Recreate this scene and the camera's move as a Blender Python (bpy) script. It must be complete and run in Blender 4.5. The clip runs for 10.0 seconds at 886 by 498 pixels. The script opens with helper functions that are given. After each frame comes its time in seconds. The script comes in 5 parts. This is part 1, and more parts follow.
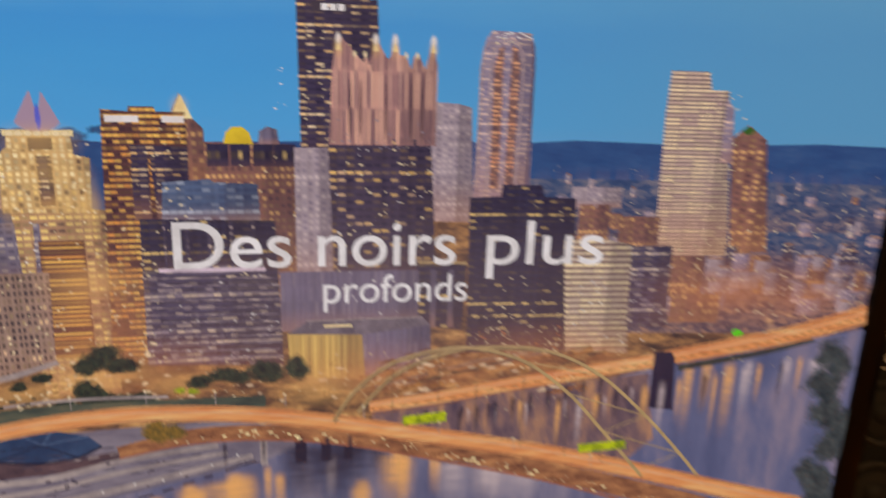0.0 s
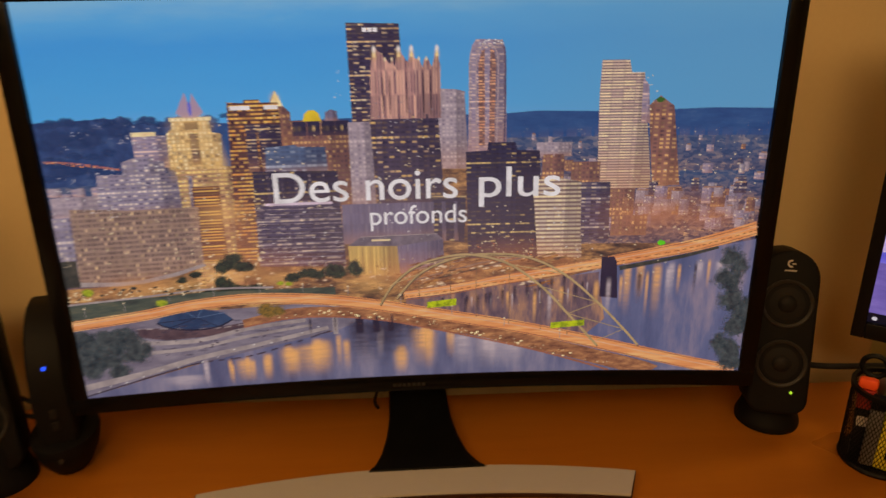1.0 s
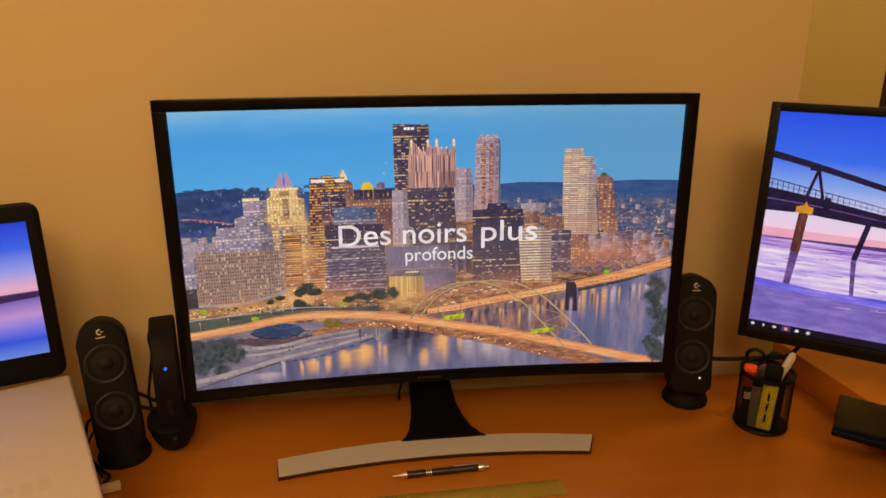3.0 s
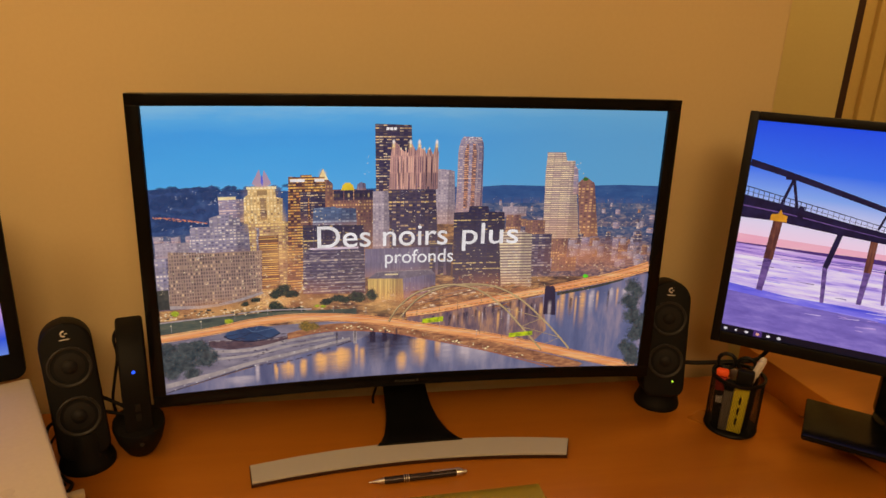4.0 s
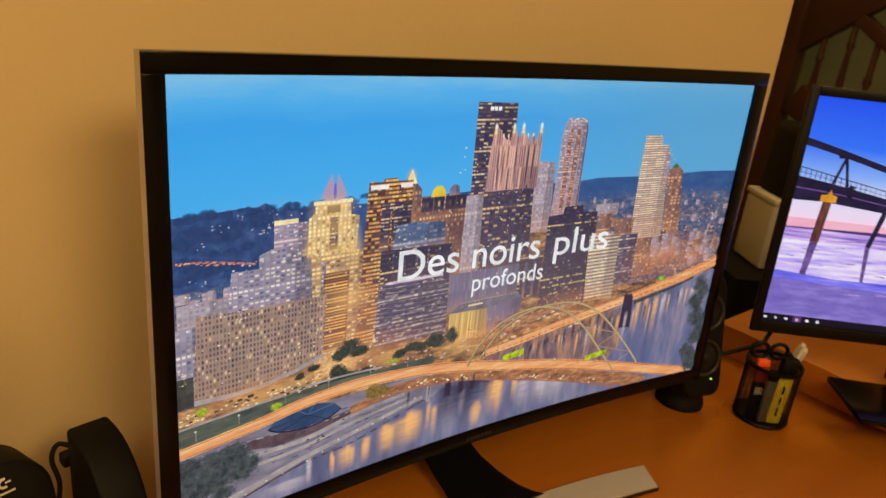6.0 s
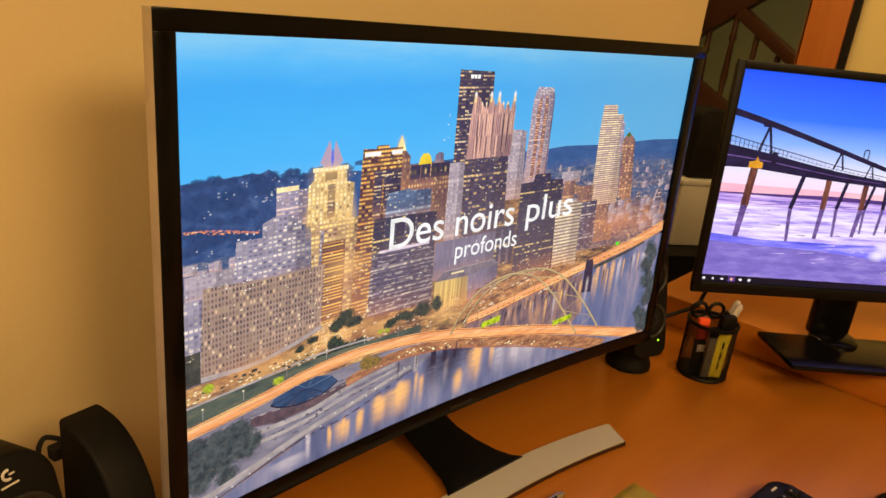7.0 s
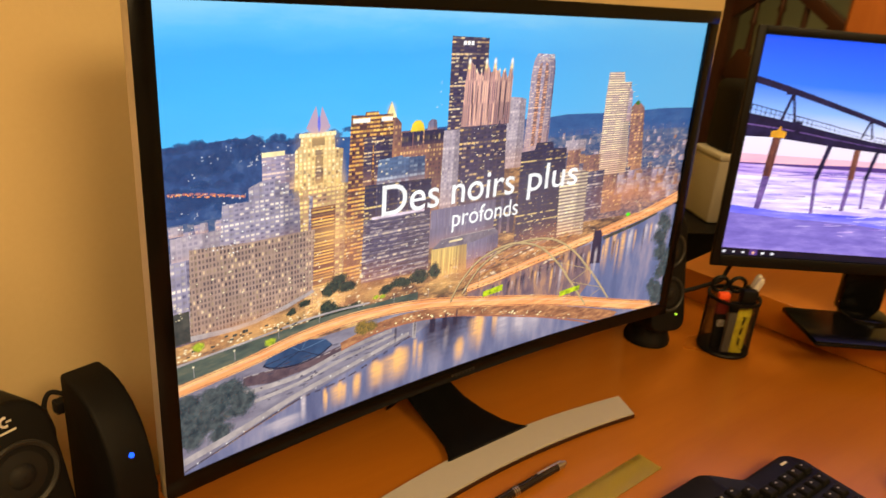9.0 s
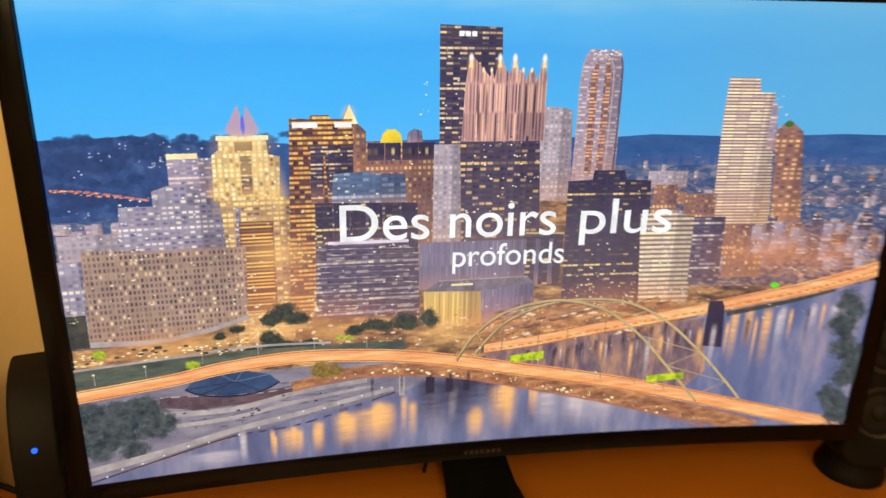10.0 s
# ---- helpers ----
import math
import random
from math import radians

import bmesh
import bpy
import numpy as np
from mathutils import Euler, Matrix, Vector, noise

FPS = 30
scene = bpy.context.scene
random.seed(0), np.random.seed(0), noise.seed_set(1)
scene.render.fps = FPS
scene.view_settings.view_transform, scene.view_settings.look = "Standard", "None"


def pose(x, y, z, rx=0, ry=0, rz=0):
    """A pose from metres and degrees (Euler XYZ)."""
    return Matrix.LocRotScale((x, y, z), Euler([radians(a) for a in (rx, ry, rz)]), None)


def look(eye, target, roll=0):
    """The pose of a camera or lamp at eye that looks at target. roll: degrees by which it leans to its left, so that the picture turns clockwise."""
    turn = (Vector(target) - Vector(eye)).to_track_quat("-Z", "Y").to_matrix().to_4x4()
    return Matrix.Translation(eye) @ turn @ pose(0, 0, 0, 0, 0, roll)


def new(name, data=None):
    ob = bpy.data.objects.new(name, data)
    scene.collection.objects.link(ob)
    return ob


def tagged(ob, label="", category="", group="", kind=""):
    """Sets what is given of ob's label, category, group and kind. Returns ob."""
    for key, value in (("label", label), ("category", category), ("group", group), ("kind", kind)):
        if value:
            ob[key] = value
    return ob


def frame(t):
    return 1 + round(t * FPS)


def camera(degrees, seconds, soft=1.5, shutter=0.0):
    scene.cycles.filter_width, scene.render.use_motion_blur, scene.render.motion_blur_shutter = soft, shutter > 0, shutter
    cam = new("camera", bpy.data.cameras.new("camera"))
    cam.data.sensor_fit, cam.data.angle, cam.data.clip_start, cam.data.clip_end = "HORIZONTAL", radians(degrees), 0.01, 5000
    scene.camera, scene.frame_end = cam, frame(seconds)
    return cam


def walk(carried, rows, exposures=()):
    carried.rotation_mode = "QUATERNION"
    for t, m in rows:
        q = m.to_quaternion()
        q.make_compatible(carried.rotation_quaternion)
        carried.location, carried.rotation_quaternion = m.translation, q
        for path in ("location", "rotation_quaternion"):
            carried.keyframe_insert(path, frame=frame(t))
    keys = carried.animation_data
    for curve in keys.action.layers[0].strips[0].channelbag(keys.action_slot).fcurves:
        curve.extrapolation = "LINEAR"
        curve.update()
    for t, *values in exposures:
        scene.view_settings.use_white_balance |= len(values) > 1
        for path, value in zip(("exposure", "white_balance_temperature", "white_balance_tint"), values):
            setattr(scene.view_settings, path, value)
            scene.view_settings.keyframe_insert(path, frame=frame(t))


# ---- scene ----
cam = camera(63.6, 10.0, shutter=0.4)
PATH = [
    (0, (-0.027, 0.014, 1.205), (0.245, 1.905, 0.611), 2.2),
    (0.5, (0.02, -0.092, 1.231), (0.317, 1.733, 0.47), 1.1),
    (1, (0.006, -0.218, 1.265), (0.075, 1.643, 0.536), -0.8),
    (1.5, (-0.039, -0.302, 1.301), (0.047, 1.56, 0.577), 1.3),
    (2, (-0.056, -0.378, 1.347), (0.051, 1.486, 0.632), 0.3),
    (2.5, (-0.081, -0.448, 1.355), (0.095, 1.428, 0.683), 0.6),
    (3, (-0.098, -0.5, 1.367), (0.118, 1.384, 0.733), 0.1),
    (3.2, (-0.105, -0.511, 1.36), (0.132, 1.381, 0.756), 0.5),
    (4.3, (-0.172, -0.431, 1.378), (0.23, 1.414, 0.719), 2.8),
    (4.5, (-0.21, -0.387, 1.363), (0.232, 1.452, 0.712), 3.2),
    (5, (-0.294, -0.261, 1.363), (0.243, 1.547, 0.695), 4.6),
    (5.5, (-0.375, -0.152, 1.351), (0.443, 1.541, 0.668), 6.8),
    (6, (-0.462, -0.071, 1.323), (0.619, 1.46, 0.623), 6.4),
    (6.2, (-0.485, -0.054, 1.31), (0.673, 1.421, 0.615), 6.4),
    (7.3, (-0.553, -0.036, 1.28), (0.793, 1.29, 0.623), 6.8),
    (7.5, (-0.556, -0.036, 1.277), (0.813, 1.266, 0.619), 7.0),
    (8, (-0.556, -0.041, 1.273), (0.825, 1.245, 0.611), 6.5),
    (8.5, (-0.551, -0.05, 1.276), (0.813, 1.255, 0.615), 6.0),
    (9, (-0.505, -0.082, 1.276), (0.687, 1.354, 0.557), 5.0),
    (9.2, (-0.46, -0.096, 1.284), (0.62, 1.407, 0.526), 4.2),
    (9.5, (-0.339, -0.118, 1.257), (0.480, 1.572, 0.571), 2.8),
    (9.8, (-0.205, -0.107, 1.267), (0.283, 1.69, 0.535), 2.8),
    (10, (-0.137, -0.085, 1.252), (0.156, 1.764, 0.546), 1.6),
]
EXPOSURES = [(0, -0.62, 6800, 20), (0.6, -0.8, 6800, 21), (1.6, -0.27, 6800, 21), (2.5, -0.33, 6800, 21), (3.2, -0.33, 6750, 20), (4.2, -0.38, 6600, 17), (4.5, -0.15, 6500, 15), (5.3, -0.18, 6400, 12), (6.0, -0.2, 6350, 10), (7.5, 0.2, 6500, 10), (8.5, 0.2, 6500, 10), (9.5, 0.34, 6400, 10), (10, 0.1, 6350, 9)]
walk(cam, [(t, look(eye, target, roll)) for t, eye, target, roll in PATH], EXPOSURES)

# ---- light ----
world = bpy.data.worlds.new("night")
scene.world = world
world.use_nodes = True
world.node_tree.nodes["Background"].inputs[0].default_value = (0.02, 0.025, 0.04, 1)
world.node_tree.nodes["Background"].inputs[1].default_value = 0.3


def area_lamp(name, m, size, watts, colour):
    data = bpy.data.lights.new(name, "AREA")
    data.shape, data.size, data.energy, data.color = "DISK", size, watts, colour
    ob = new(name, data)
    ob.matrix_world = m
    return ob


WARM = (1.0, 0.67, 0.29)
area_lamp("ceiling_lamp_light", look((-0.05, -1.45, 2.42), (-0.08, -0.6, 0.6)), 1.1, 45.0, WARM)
# added fill with no fixture: lifts the left wall, softens the monitor's shadow
area_lamp("left_wall_fill_light", look((-1.25, -0.75, 2.42), (-0.7, 0.0, 0.8)), 1.1, 26.0, WARM)
# unseen lights added to brighten the side room and the stair hall
area_lamp("side_room_fill_light", look((1.3, 1.0, 2.42), (1.3, 1.0, 0.0)), 0.5, 8.5, WARM)
area_lamp("hall_fill_light", look((2.55, 0.6, 2.40), (2.75, 1.2, 1.0)), 0.4, 4.5, (1.0, 0.75, 0.42))


# ---- materials ----
def srgb(r, g, b):
    """A screen colour in 0..255 as linear light."""
    return tuple((c / 255 / 12.92) if c / 255 <= 0.04045 else ((c / 255 + 0.055) / 1.055) ** 2.4 for c in (r, g, b)) + (1.0,)


class Mat:
    """A node material with a few short ways to add nodes."""

    def __init__(self, name):
        self.mat = bpy.data.materials.new(name)
        self.mat.use_nodes = True
        self.tree = self.mat.node_tree
        self.shader = self.tree.nodes["Principled BSDF"]

    def node(self, kind, **settings):
        n = self.tree.nodes.new(kind)
        for socket, value in settings.items():
            n.inputs[int(socket[1:])].default_value = value
        return n

    def link(self, a, b):
        self.tree.links.new(a, b)

    def coords(self, kind="Object", scale=(1, 1, 1)):
        c = self.node("ShaderNodeTexCoord")
        m = self.node("ShaderNodeMapping")
        m.inputs["Scale"].default_value = scale
        self.link(c.outputs[kind], m.inputs["Vector"])
        return m.outputs[0]

    def noise(self, vector, scale, detail=4.0, rough=0.55, distortion=0.0):
        n = self.node("ShaderNodeTexNoise")
        n.inputs["Scale"].default_value = scale
        n.inputs["Detail"].default_value = detail
        n.inputs["Roughness"].default_value = rough
        n.inputs["Distortion"].default_value = distortion
        self.link(vector, n.inputs["Vector"])
        return n.outputs["Fac"]

    def ramp(self, value, *stops):
        r = self.node("ShaderNodeValToRGB")
        while len(r.color_ramp.elements) < len(stops):
            r.color_ramp.elements.new(0.5)
        for e, (at, colour) in zip(r.color_ramp.elements, stops):
            e.position, e.color = at, colour
        self.link(value, r.inputs[0])
        return r.outputs[0]

    def math(self, op, a, b=0.0, c=0.0):
        n = self.node("ShaderNodeMath")
        n.operation = op
        for k, v in enumerate((a, b, c)):
            if hasattr(v, "is_linked"):
                self.link(v, n.inputs[k])
            else:
                n.inputs[k].default_value = v
        return n.outputs[0]

    def mix(self, factor, a, b, blend="MIX"):
        n = self.node("ShaderNodeMix")
        n.data_type, n.blend_type = "RGBA", blend
        for k, v in ((0, factor), (6, a), (7, b)):
            if hasattr(v, "is_linked"):
                self.link(v, n.inputs[k])
            else:
                n.inputs[k].default_value = v
        return n.outputs[2]

    def set(self, **values):
        for key, v in values.items():
            s = self.shader.inputs[key.replace("_", " ")]
            if hasattr(v, "is_linked"):
                self.link(v, s)
            else:
                s.default_value = v
        return self

    def bump(self, height, strength, distance=0.001):
        b = self.node("ShaderNodeBump")
        b.inputs["Strength"].default_value = strength
        b.inputs["Distance"].default_value = distance
        self.link(height, b.inputs["Height"])
        self.link(b.outputs[0], self.shader.inputs["Normal"])
        return self

    def glow(self, colour, strength=1.0):
        """Light given off by a lit display: the surface itself is black glass."""
        self.set(Base_Color=(0.004, 0.004, 0.005, 1), Roughness=0.35, Emission_Strength=strength, Emission_Color=colour)
        self.shader.inputs["Specular IOR Level"].default_value = 0.25
        return self.mat


def rgb(*c):
    return (*c, 1.0)


def paint(name, base, dark, rough=0.75):
    m = Mat(name)
    v = m.coords()
    big = m.noise(v, 1.3, 3.0)
    small = m.noise(v, 160.0, 2.0)
    colour = m.ramp(m.math("MULTIPLY_ADD", small, 0.25, m.math("MULTIPLY", big, 0.8)), (0.3, dark), (0.75, base))
    m.set(Base_Color=colour, Roughness=rough)
    m.bump(m.noise(v, 420.0, 3.0), 0.25, 0.0006)
    return m.mat


def wood(name, light, dark, along=(1.0, 9.0, 9.0), rough=0.38, scale=5.0):
    m = Mat(name)
    v = m.coords("Object", along)
    grain = m.noise(v, scale, 6.0, 0.6, 0.6)
    fine = m.noise(m.coords("Object", (along[0] * 2, along[1] * 6, along[2] * 6)), scale * 6, 3.0)
    stain = m.noise(m.coords(), 3.0, 3.0)
    value = m.math("MULTIPLY_ADD", fine, 0.25, m.math("MULTIPLY_ADD", grain, 0.55, m.math("MULTIPLY", stain, 0.3)))
    m.set(Base_Color=m.ramp(value, (0.32, dark), (0.78, light)), Roughness=m.math("MULTIPLY_ADD", stain, 0.18, rough - 0.08))
    m.bump(fine, 0.08, 0.0004)
    return m.mat


def plastic(name, base, rough=0.4, grain=0.15, metal=0.0, grain_scale=900.0):
    m = Mat(name)
    v = m.coords()
    dust = m.noise(v, 35.0, 5.0, 0.65)
    lift = tuple(min(1.0, c * 1.4 + 0.001) for c in base[:3]) + (1.0,)
    m.set(Base_Color=m.ramp(dust, (0.35, base), (0.8, lift)), Metallic=metal, Roughness=m.math("MULTIPLY_ADD", dust, 0.2, rough - 0.1))
    m.shader.inputs["Specular IOR Level"].default_value = 0.5 if base[0] > 0.1 else 0.17
    m.bump(m.noise(v, grain_scale, 2.0), grain, 0.0003)
    return m.mat


M_WALL = paint("cream_wall_paint", rgb(0.67, 0.53, 0.285), rgb(0.61, 0.47, 0.245))
M_WALL_SIDE = paint("yellow_wall_paint", rgb(0.80, 0.70, 0.36), rgb(0.74, 0.63, 0.3))
M_TRIM = paint("dark_brown_trim_paint", rgb(0.05, 0.018, 0.007), rgb(0.035, 0.012, 0.005))
M_MOULDING = paint("golden_moulding_paint", rgb(0.70, 0.52, 0.17), rgb(0.60, 0.43, 0.13))
M_SLANT = paint("olive_wall_paint", rgb(0.70, 0.60, 0.25), rgb(0.64, 0.54, 0.22))
M_HALL = paint("grey_green_wall_paint", rgb(0.42, 0.43, 0.24), rgb(0.34, 0.35, 0.2))
M_CEIL = paint("white_ceiling_paint", rgb(0.8, 0.78, 0.74), rgb(0.74, 0.72, 0.68))
M_FLOOR = wood("floor_wood", rgb(0.3, 0.17, 0.08), rgb(0.16, 0.08, 0.035), (1, 8, 8))
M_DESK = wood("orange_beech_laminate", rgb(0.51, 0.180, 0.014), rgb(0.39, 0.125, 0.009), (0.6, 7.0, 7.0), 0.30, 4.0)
# darker copy of the desk's beech for the panels below the tops
M_DESK_DARK = wood("orange_beech_darker", rgb(0.27, 0.10, 0.025), rgb(0.2, 0.07, 0.016), (7.0, 0.6, 7.0), 0.45, 4.0)
M_DARKWOOD = wood("dark_stained_wood", rgb(0.12, 0.042, 0.016), rgb(0.055, 0.02, 0.008), (6, 1, 1), 0.4)
M_CASING = wood("reddish_door_casing_wood", rgb(0.5, 0.17, 0.035), rgb(0.38, 0.11, 0.02), (6, 6, 0.7), 0.4)
M_CASING_PALE = wood("pale_door_wood", rgb(0.55, 0.4, 0.15), rgb(0.42, 0.29, 0.1), (6, 6, 0.5), 0.5)
M_BLACK = plastic("black_plastic", rgb(0.003, 0.0029, 0.003), 0.45)
M_GLOSS = plastic("glossy_black_plastic", rgb(0.0025, 0.0024, 0.0025), 0.2, 0.02)
M_MATT = plastic("matt_black_plastic", rgb(0.0035, 0.0033, 0.0033), 0.62, 0.3)
M_RUBBER = plastic("black_rubber", rgb(0.009, 0.008, 0.008), 0.7, 0.2)
M_CONE = plastic("speaker_cone_grey", rgb(0.011, 0.010, 0.0095), 0.6, 0.3)
M_RING = plastic("grey_ring_plastic", rgb(0.024, 0.022, 0.02), 0.4, 0.1)
M_SILVER = plastic("silver_metal", rgb(0.55, 0.53, 0.5), 0.3, 0.05, 1.0)
M_BOX = paint("cream_box_card", rgb(0.62, 0.56, 0.46), rgb(0.52, 0.46, 0.36), 0.6)
M_STAIN = paint("faint_grey_stain", rgb(0.58, 0.52, 0.42), rgb(0.49, 0.43, 0.335), 0.7)
M_BAR = paint("cream_bar_enamel", rgb(0.47, 0.45, 0.39), rgb(0.43, 0.41, 0.35), 0.45)
M_GREYBOX = paint("pale_grey_enamel", rgb(0.5, 0.49, 0.44), rgb(0.42, 0.41, 0.37), 0.5)
M_PRINT = plastic("pale_print", rgb(0.55, 0.52, 0.46), 0.5, 0.02)
M_ORANGE = plastic("orange_plastic", rgb(0.85, 0.09, 0.02), 0.35, 0.03)
M_GREYPEN = plastic("grey_pen_plastic", rgb(0.14, 0.13, 0.12), 0.4, 0.05)
M_RED = plastic("dark_red_plastic", rgb(0.30, 0.02, 0.012), 0.4, 0.03)
M_YELLOW = plastic("yellow_marker_plastic", rgb(0.85, 0.72, 0.04), 0.4, 0.03)
M_PEN = plastic("dark_lacquered_metal", rgb(0.05, 0.04, 0.04), 0.25, 0.03, 0.7)
M_CREAM = plastic("cream_plastic", rgb(0.7, 0.6, 0.36), 0.4, 0.05)
M_EDGE = plastic("champagne_plastic", rgb(0.42, 0.36, 0.25), 0.6, 0.05)
M_BROWN_EDGE = plastic("dark_brown_edge", rgb(0.035, 0.014, 0.007), 0.4, 0.05)


def lamp_mat(name, colour, strength):
    m = Mat(name)
    return m.glow(colour, strength)


M_LED_BLUE = lamp_mat("blue_led", rgb(0.01, 0.09, 1.0), 2.2)
M_LED_GREEN = lamp_mat("green_led", rgb(0.55, 1.0, 0.04), 1.3)


# ---- mesh helpers ----
def finish(name, bm, mats, parent=None, smooth=False):
    me = bpy.data.meshes.new(name)
    bm.normal_update()
    bm.to_mesh(me)
    bm.free()
    for m in (mats if isinstance(mats, (list, tuple)) else [mats]):
        me.materials.append(m)
    if smooth:
        me.shade_smooth()
        me.set_sharp_from_angle(angle=radians(38))
    ob = new(name, me)
    if parent is not None:
        ob.parent = parent
    return ob


def part(name, bm, mat, parent, label="", smooth=True):
    ob = finish(name, bm, mat, parent, smooth)
    return tagged(ob, label) if label else ob


def thing(name, m, label, category, group="", kind=""):
    ob = new(name)
    ob.empty_display_size = 0.05
    ob.matrix_world = m
    return tagged(ob, label, category, group, kind)


def box(x0, x1, y0, y1, z0, z1, r=0.0, seg=2, bm=None):
    made = bmesh.new()
    bmesh.ops.create_cube(made, size=1.0)
    for v in made.verts:
        v.co = Vector(((x0 + x1) / 2 + v.co.x * (x1 - x0), (y0 + y1) / 2 + v.co.y * (y1 - y0), (z0 + z1) / 2 + v.co.z * (z1 - z0)))
    if r > 0:
        bmesh.ops.bevel(made, geom=made.edges[:], offset=r, segments=seg, affect="EDGES", profile=0.5)
    return join(bm, made) if bm is not None else made


def join(bm, other, m=None):
    if m is not None:
        bmesh.ops.transform(other, matrix=m, verts=other.verts[:])
    me = bpy.data.meshes.new("tmp")
    other.to_mesh(me)
    other.free()
    bm.from_mesh(me)
    bpy.data.meshes.remove(me)
    return bm


def moved(bm, m):
    bmesh.ops.transform(bm, matrix=m, verts=bm.verts[:])
    return bm


def lathe(profile, n=40, axis="Z", cap=True):
    """A body of revolution about z from (radius, height) pairs."""
    bm = bmesh.new()
    rings = []
    for r, z in profile:
        rings.append([bm.verts.new((r * math.cos(2 * math.pi * k / n), r * math.sin(2 * math.pi * k / n), z)) for k in range(n)])
    for a, b in zip(rings, rings[1:]):
        for k in range(n):
            bm.faces.new((a[k], a[(k + 1) % n], b[(k + 1) % n], b[k]))
    if cap:
        bm.faces.new(list(reversed(rings[0])))
        bm.faces.new(rings[-1])
    bmesh.ops.recalc_face_normals(bm, faces=bm.faces[:])
    return bm


def prism(outline, depth, r=0.0, seg=2):
    """An outline in (x, z) extruded along +y by depth, its rims rounded by r."""
    bm = bmesh.new()
    f = bm.faces.new([bm.verts.new((x, 0, z)) for x, z in outline])
    got = bmesh.ops.extrude_face_region(bm, geom=[f])
    for e in got["geom"]:
        if isinstance(e, bmesh.types.BMVert):
            e.co.y += depth
    bmesh.ops.recalc_face_normals(bm, faces=bm.faces[:])
    if r > 0:
        rims = [e for e in bm.edges if abs(e.verts[0].co.y - e.verts[1].co.y) < 1e-6]
        bmesh.ops.bevel(bm, geom=rims, offset=r, segments=seg, affect="EDGES", profile=0.5)
    return bm


def rounded(w, h, r, n=8, corners=(1, 1, 1, 1)):
    """A rectangle's outline with rounded corners, centred: bottom left, bottom right, top right, top left."""
    pts = []
    for k, (sx, sz) in enumerate(((-1, -1), (1, -1), (1, 1), (-1, 1))):
        rr = r * corners[k]
        if rr <= 0:
            pts.append((sx * w / 2, sz * h / 2))
            continue
        cx, cz = sx * (w / 2 - rr), sz * (h / 2 - rr)
        for i in range(n + 1):
            a = math.pi + k * math.pi / 2 + i / n * math.pi / 2
            pts.append((cx + rr * math.cos(a), cz + rr * math.sin(a)))
    return pts


def tube(points, r, n=10, steps=8):
    """A round cable along a smooth line through the points."""
    pts = [Vector(p) for p in points]
    line = []
    for k in range(len(pts) - 1):
        p0, p1, p2, p3 = pts[max(k - 1, 0)], pts[k], pts[k + 1], pts[min(k + 2, len(pts) - 1)]
        for i in range(steps):
            t = i / steps
            line.append(0.5 * (2 * p1 + (p2 - p0) * t + (2 * p0 - 5 * p1 + 4 * p2 - p3) * t * t + (3 * p1 - p0 - 3 * p2 + p3) * t ** 3))
    line.append(pts[-1])
    bm = bmesh.new()
    rings = []
    for k, p in enumerate(line):
        d = (line[min(k + 1, len(line) - 1)] - line[max(k - 1, 0)]).normalized()
        q = d.to_track_quat("Z", "Y")
        rings.append([bm.verts.new(p + q @ Vector((r * math.cos(2 * math.pi * i / n), r * math.sin(2 * math.pi * i / n), 0))) for i in range(n)])
    for a, b in zip(rings, rings[1:]):
        for i in range(n):
            bm.faces.new((a[i], a[(i + 1) % n], b[(i + 1) % n], b[i]))
    bm.faces.new(list(reversed(rings[0])))
    bm.faces.new(rings[-1])
    bmesh.ops.recalc_face_normals(bm, faces=bm.faces[:])
    return bm


def rod(a, b, r, n=16):
    a, b = Vector(a), Vector(b)
    bm = lathe([(r, 0), (r, (b - a).length)], n)
    return moved(bm, Matrix.Translation(a) @ (b - a).to_track_quat("Z", "Y").to_matrix().to_4x4())


# ---- the room ----
WALL_Y, CORNER_X = 0.600, 0.610
SIDE_Y = 1.396


def structure(name, bm, mat, label, category):
    return tagged(finish(name, bm, mat), label, category, kind="structure")


structure("floor", box(-2.1, 3.5, -2.7, 2.42, -0.08, 0.0), M_FLOOR, "brown wooden floor of the room", "floor")
structure("ceiling", box(-2.1, 3.5, -2.7, 2.42, 2.5, 2.6), M_CEIL, "plain white ceiling over the room", "ceiling")
structure("wall_north", box(-2.1, CORNER_X, WALL_Y, WALL_Y + 0.12, 0, 2.5, 0.004), M_WALL, "warm cream painted wall behind the desk", "wall")
structure("wall_return", box(CORNER_X - 0.12, CORNER_X, WALL_Y + 0.12, SIDE_Y + 0.1, 0, 2.5), M_WALL, "cream painted wall round the corner", "wall")
structure("wall_side", box(CORNER_X, 1.362, SIDE_Y, SIDE_Y + 0.1, 0, 2.5), M_SLANT, "olive yellow painted wall set back behind the corner", "wall")
structure("trim", box(1.362, 1.390, SIDE_Y + 0.004, SIDE_Y + 0.1, 0, 2.5, 0.003), M_TRIM, "dark wooden strip closing the wall's end", "trim")
for x0, x1, back in ((1.390, 1.425, 0.006), (1.425, 1.442, 0.022), (1.442, 1.490, 0.006), (1.490, 1.502, 0.022), (1.502, 1.760, 0.008)):
    structure("trim", box(x0, x1, SIDE_Y + back, SIDE_Y + 0.1, 0, 2.5, 0.004), M_MOULDING, "golden upright moulding beside the dark strip", "trim")
structure("wall_far", box(CORNER_X, 3.5, 2.3, 2.42, 0, 2.5), M_HALL, "grey-green painted wall at the far end", "wall")
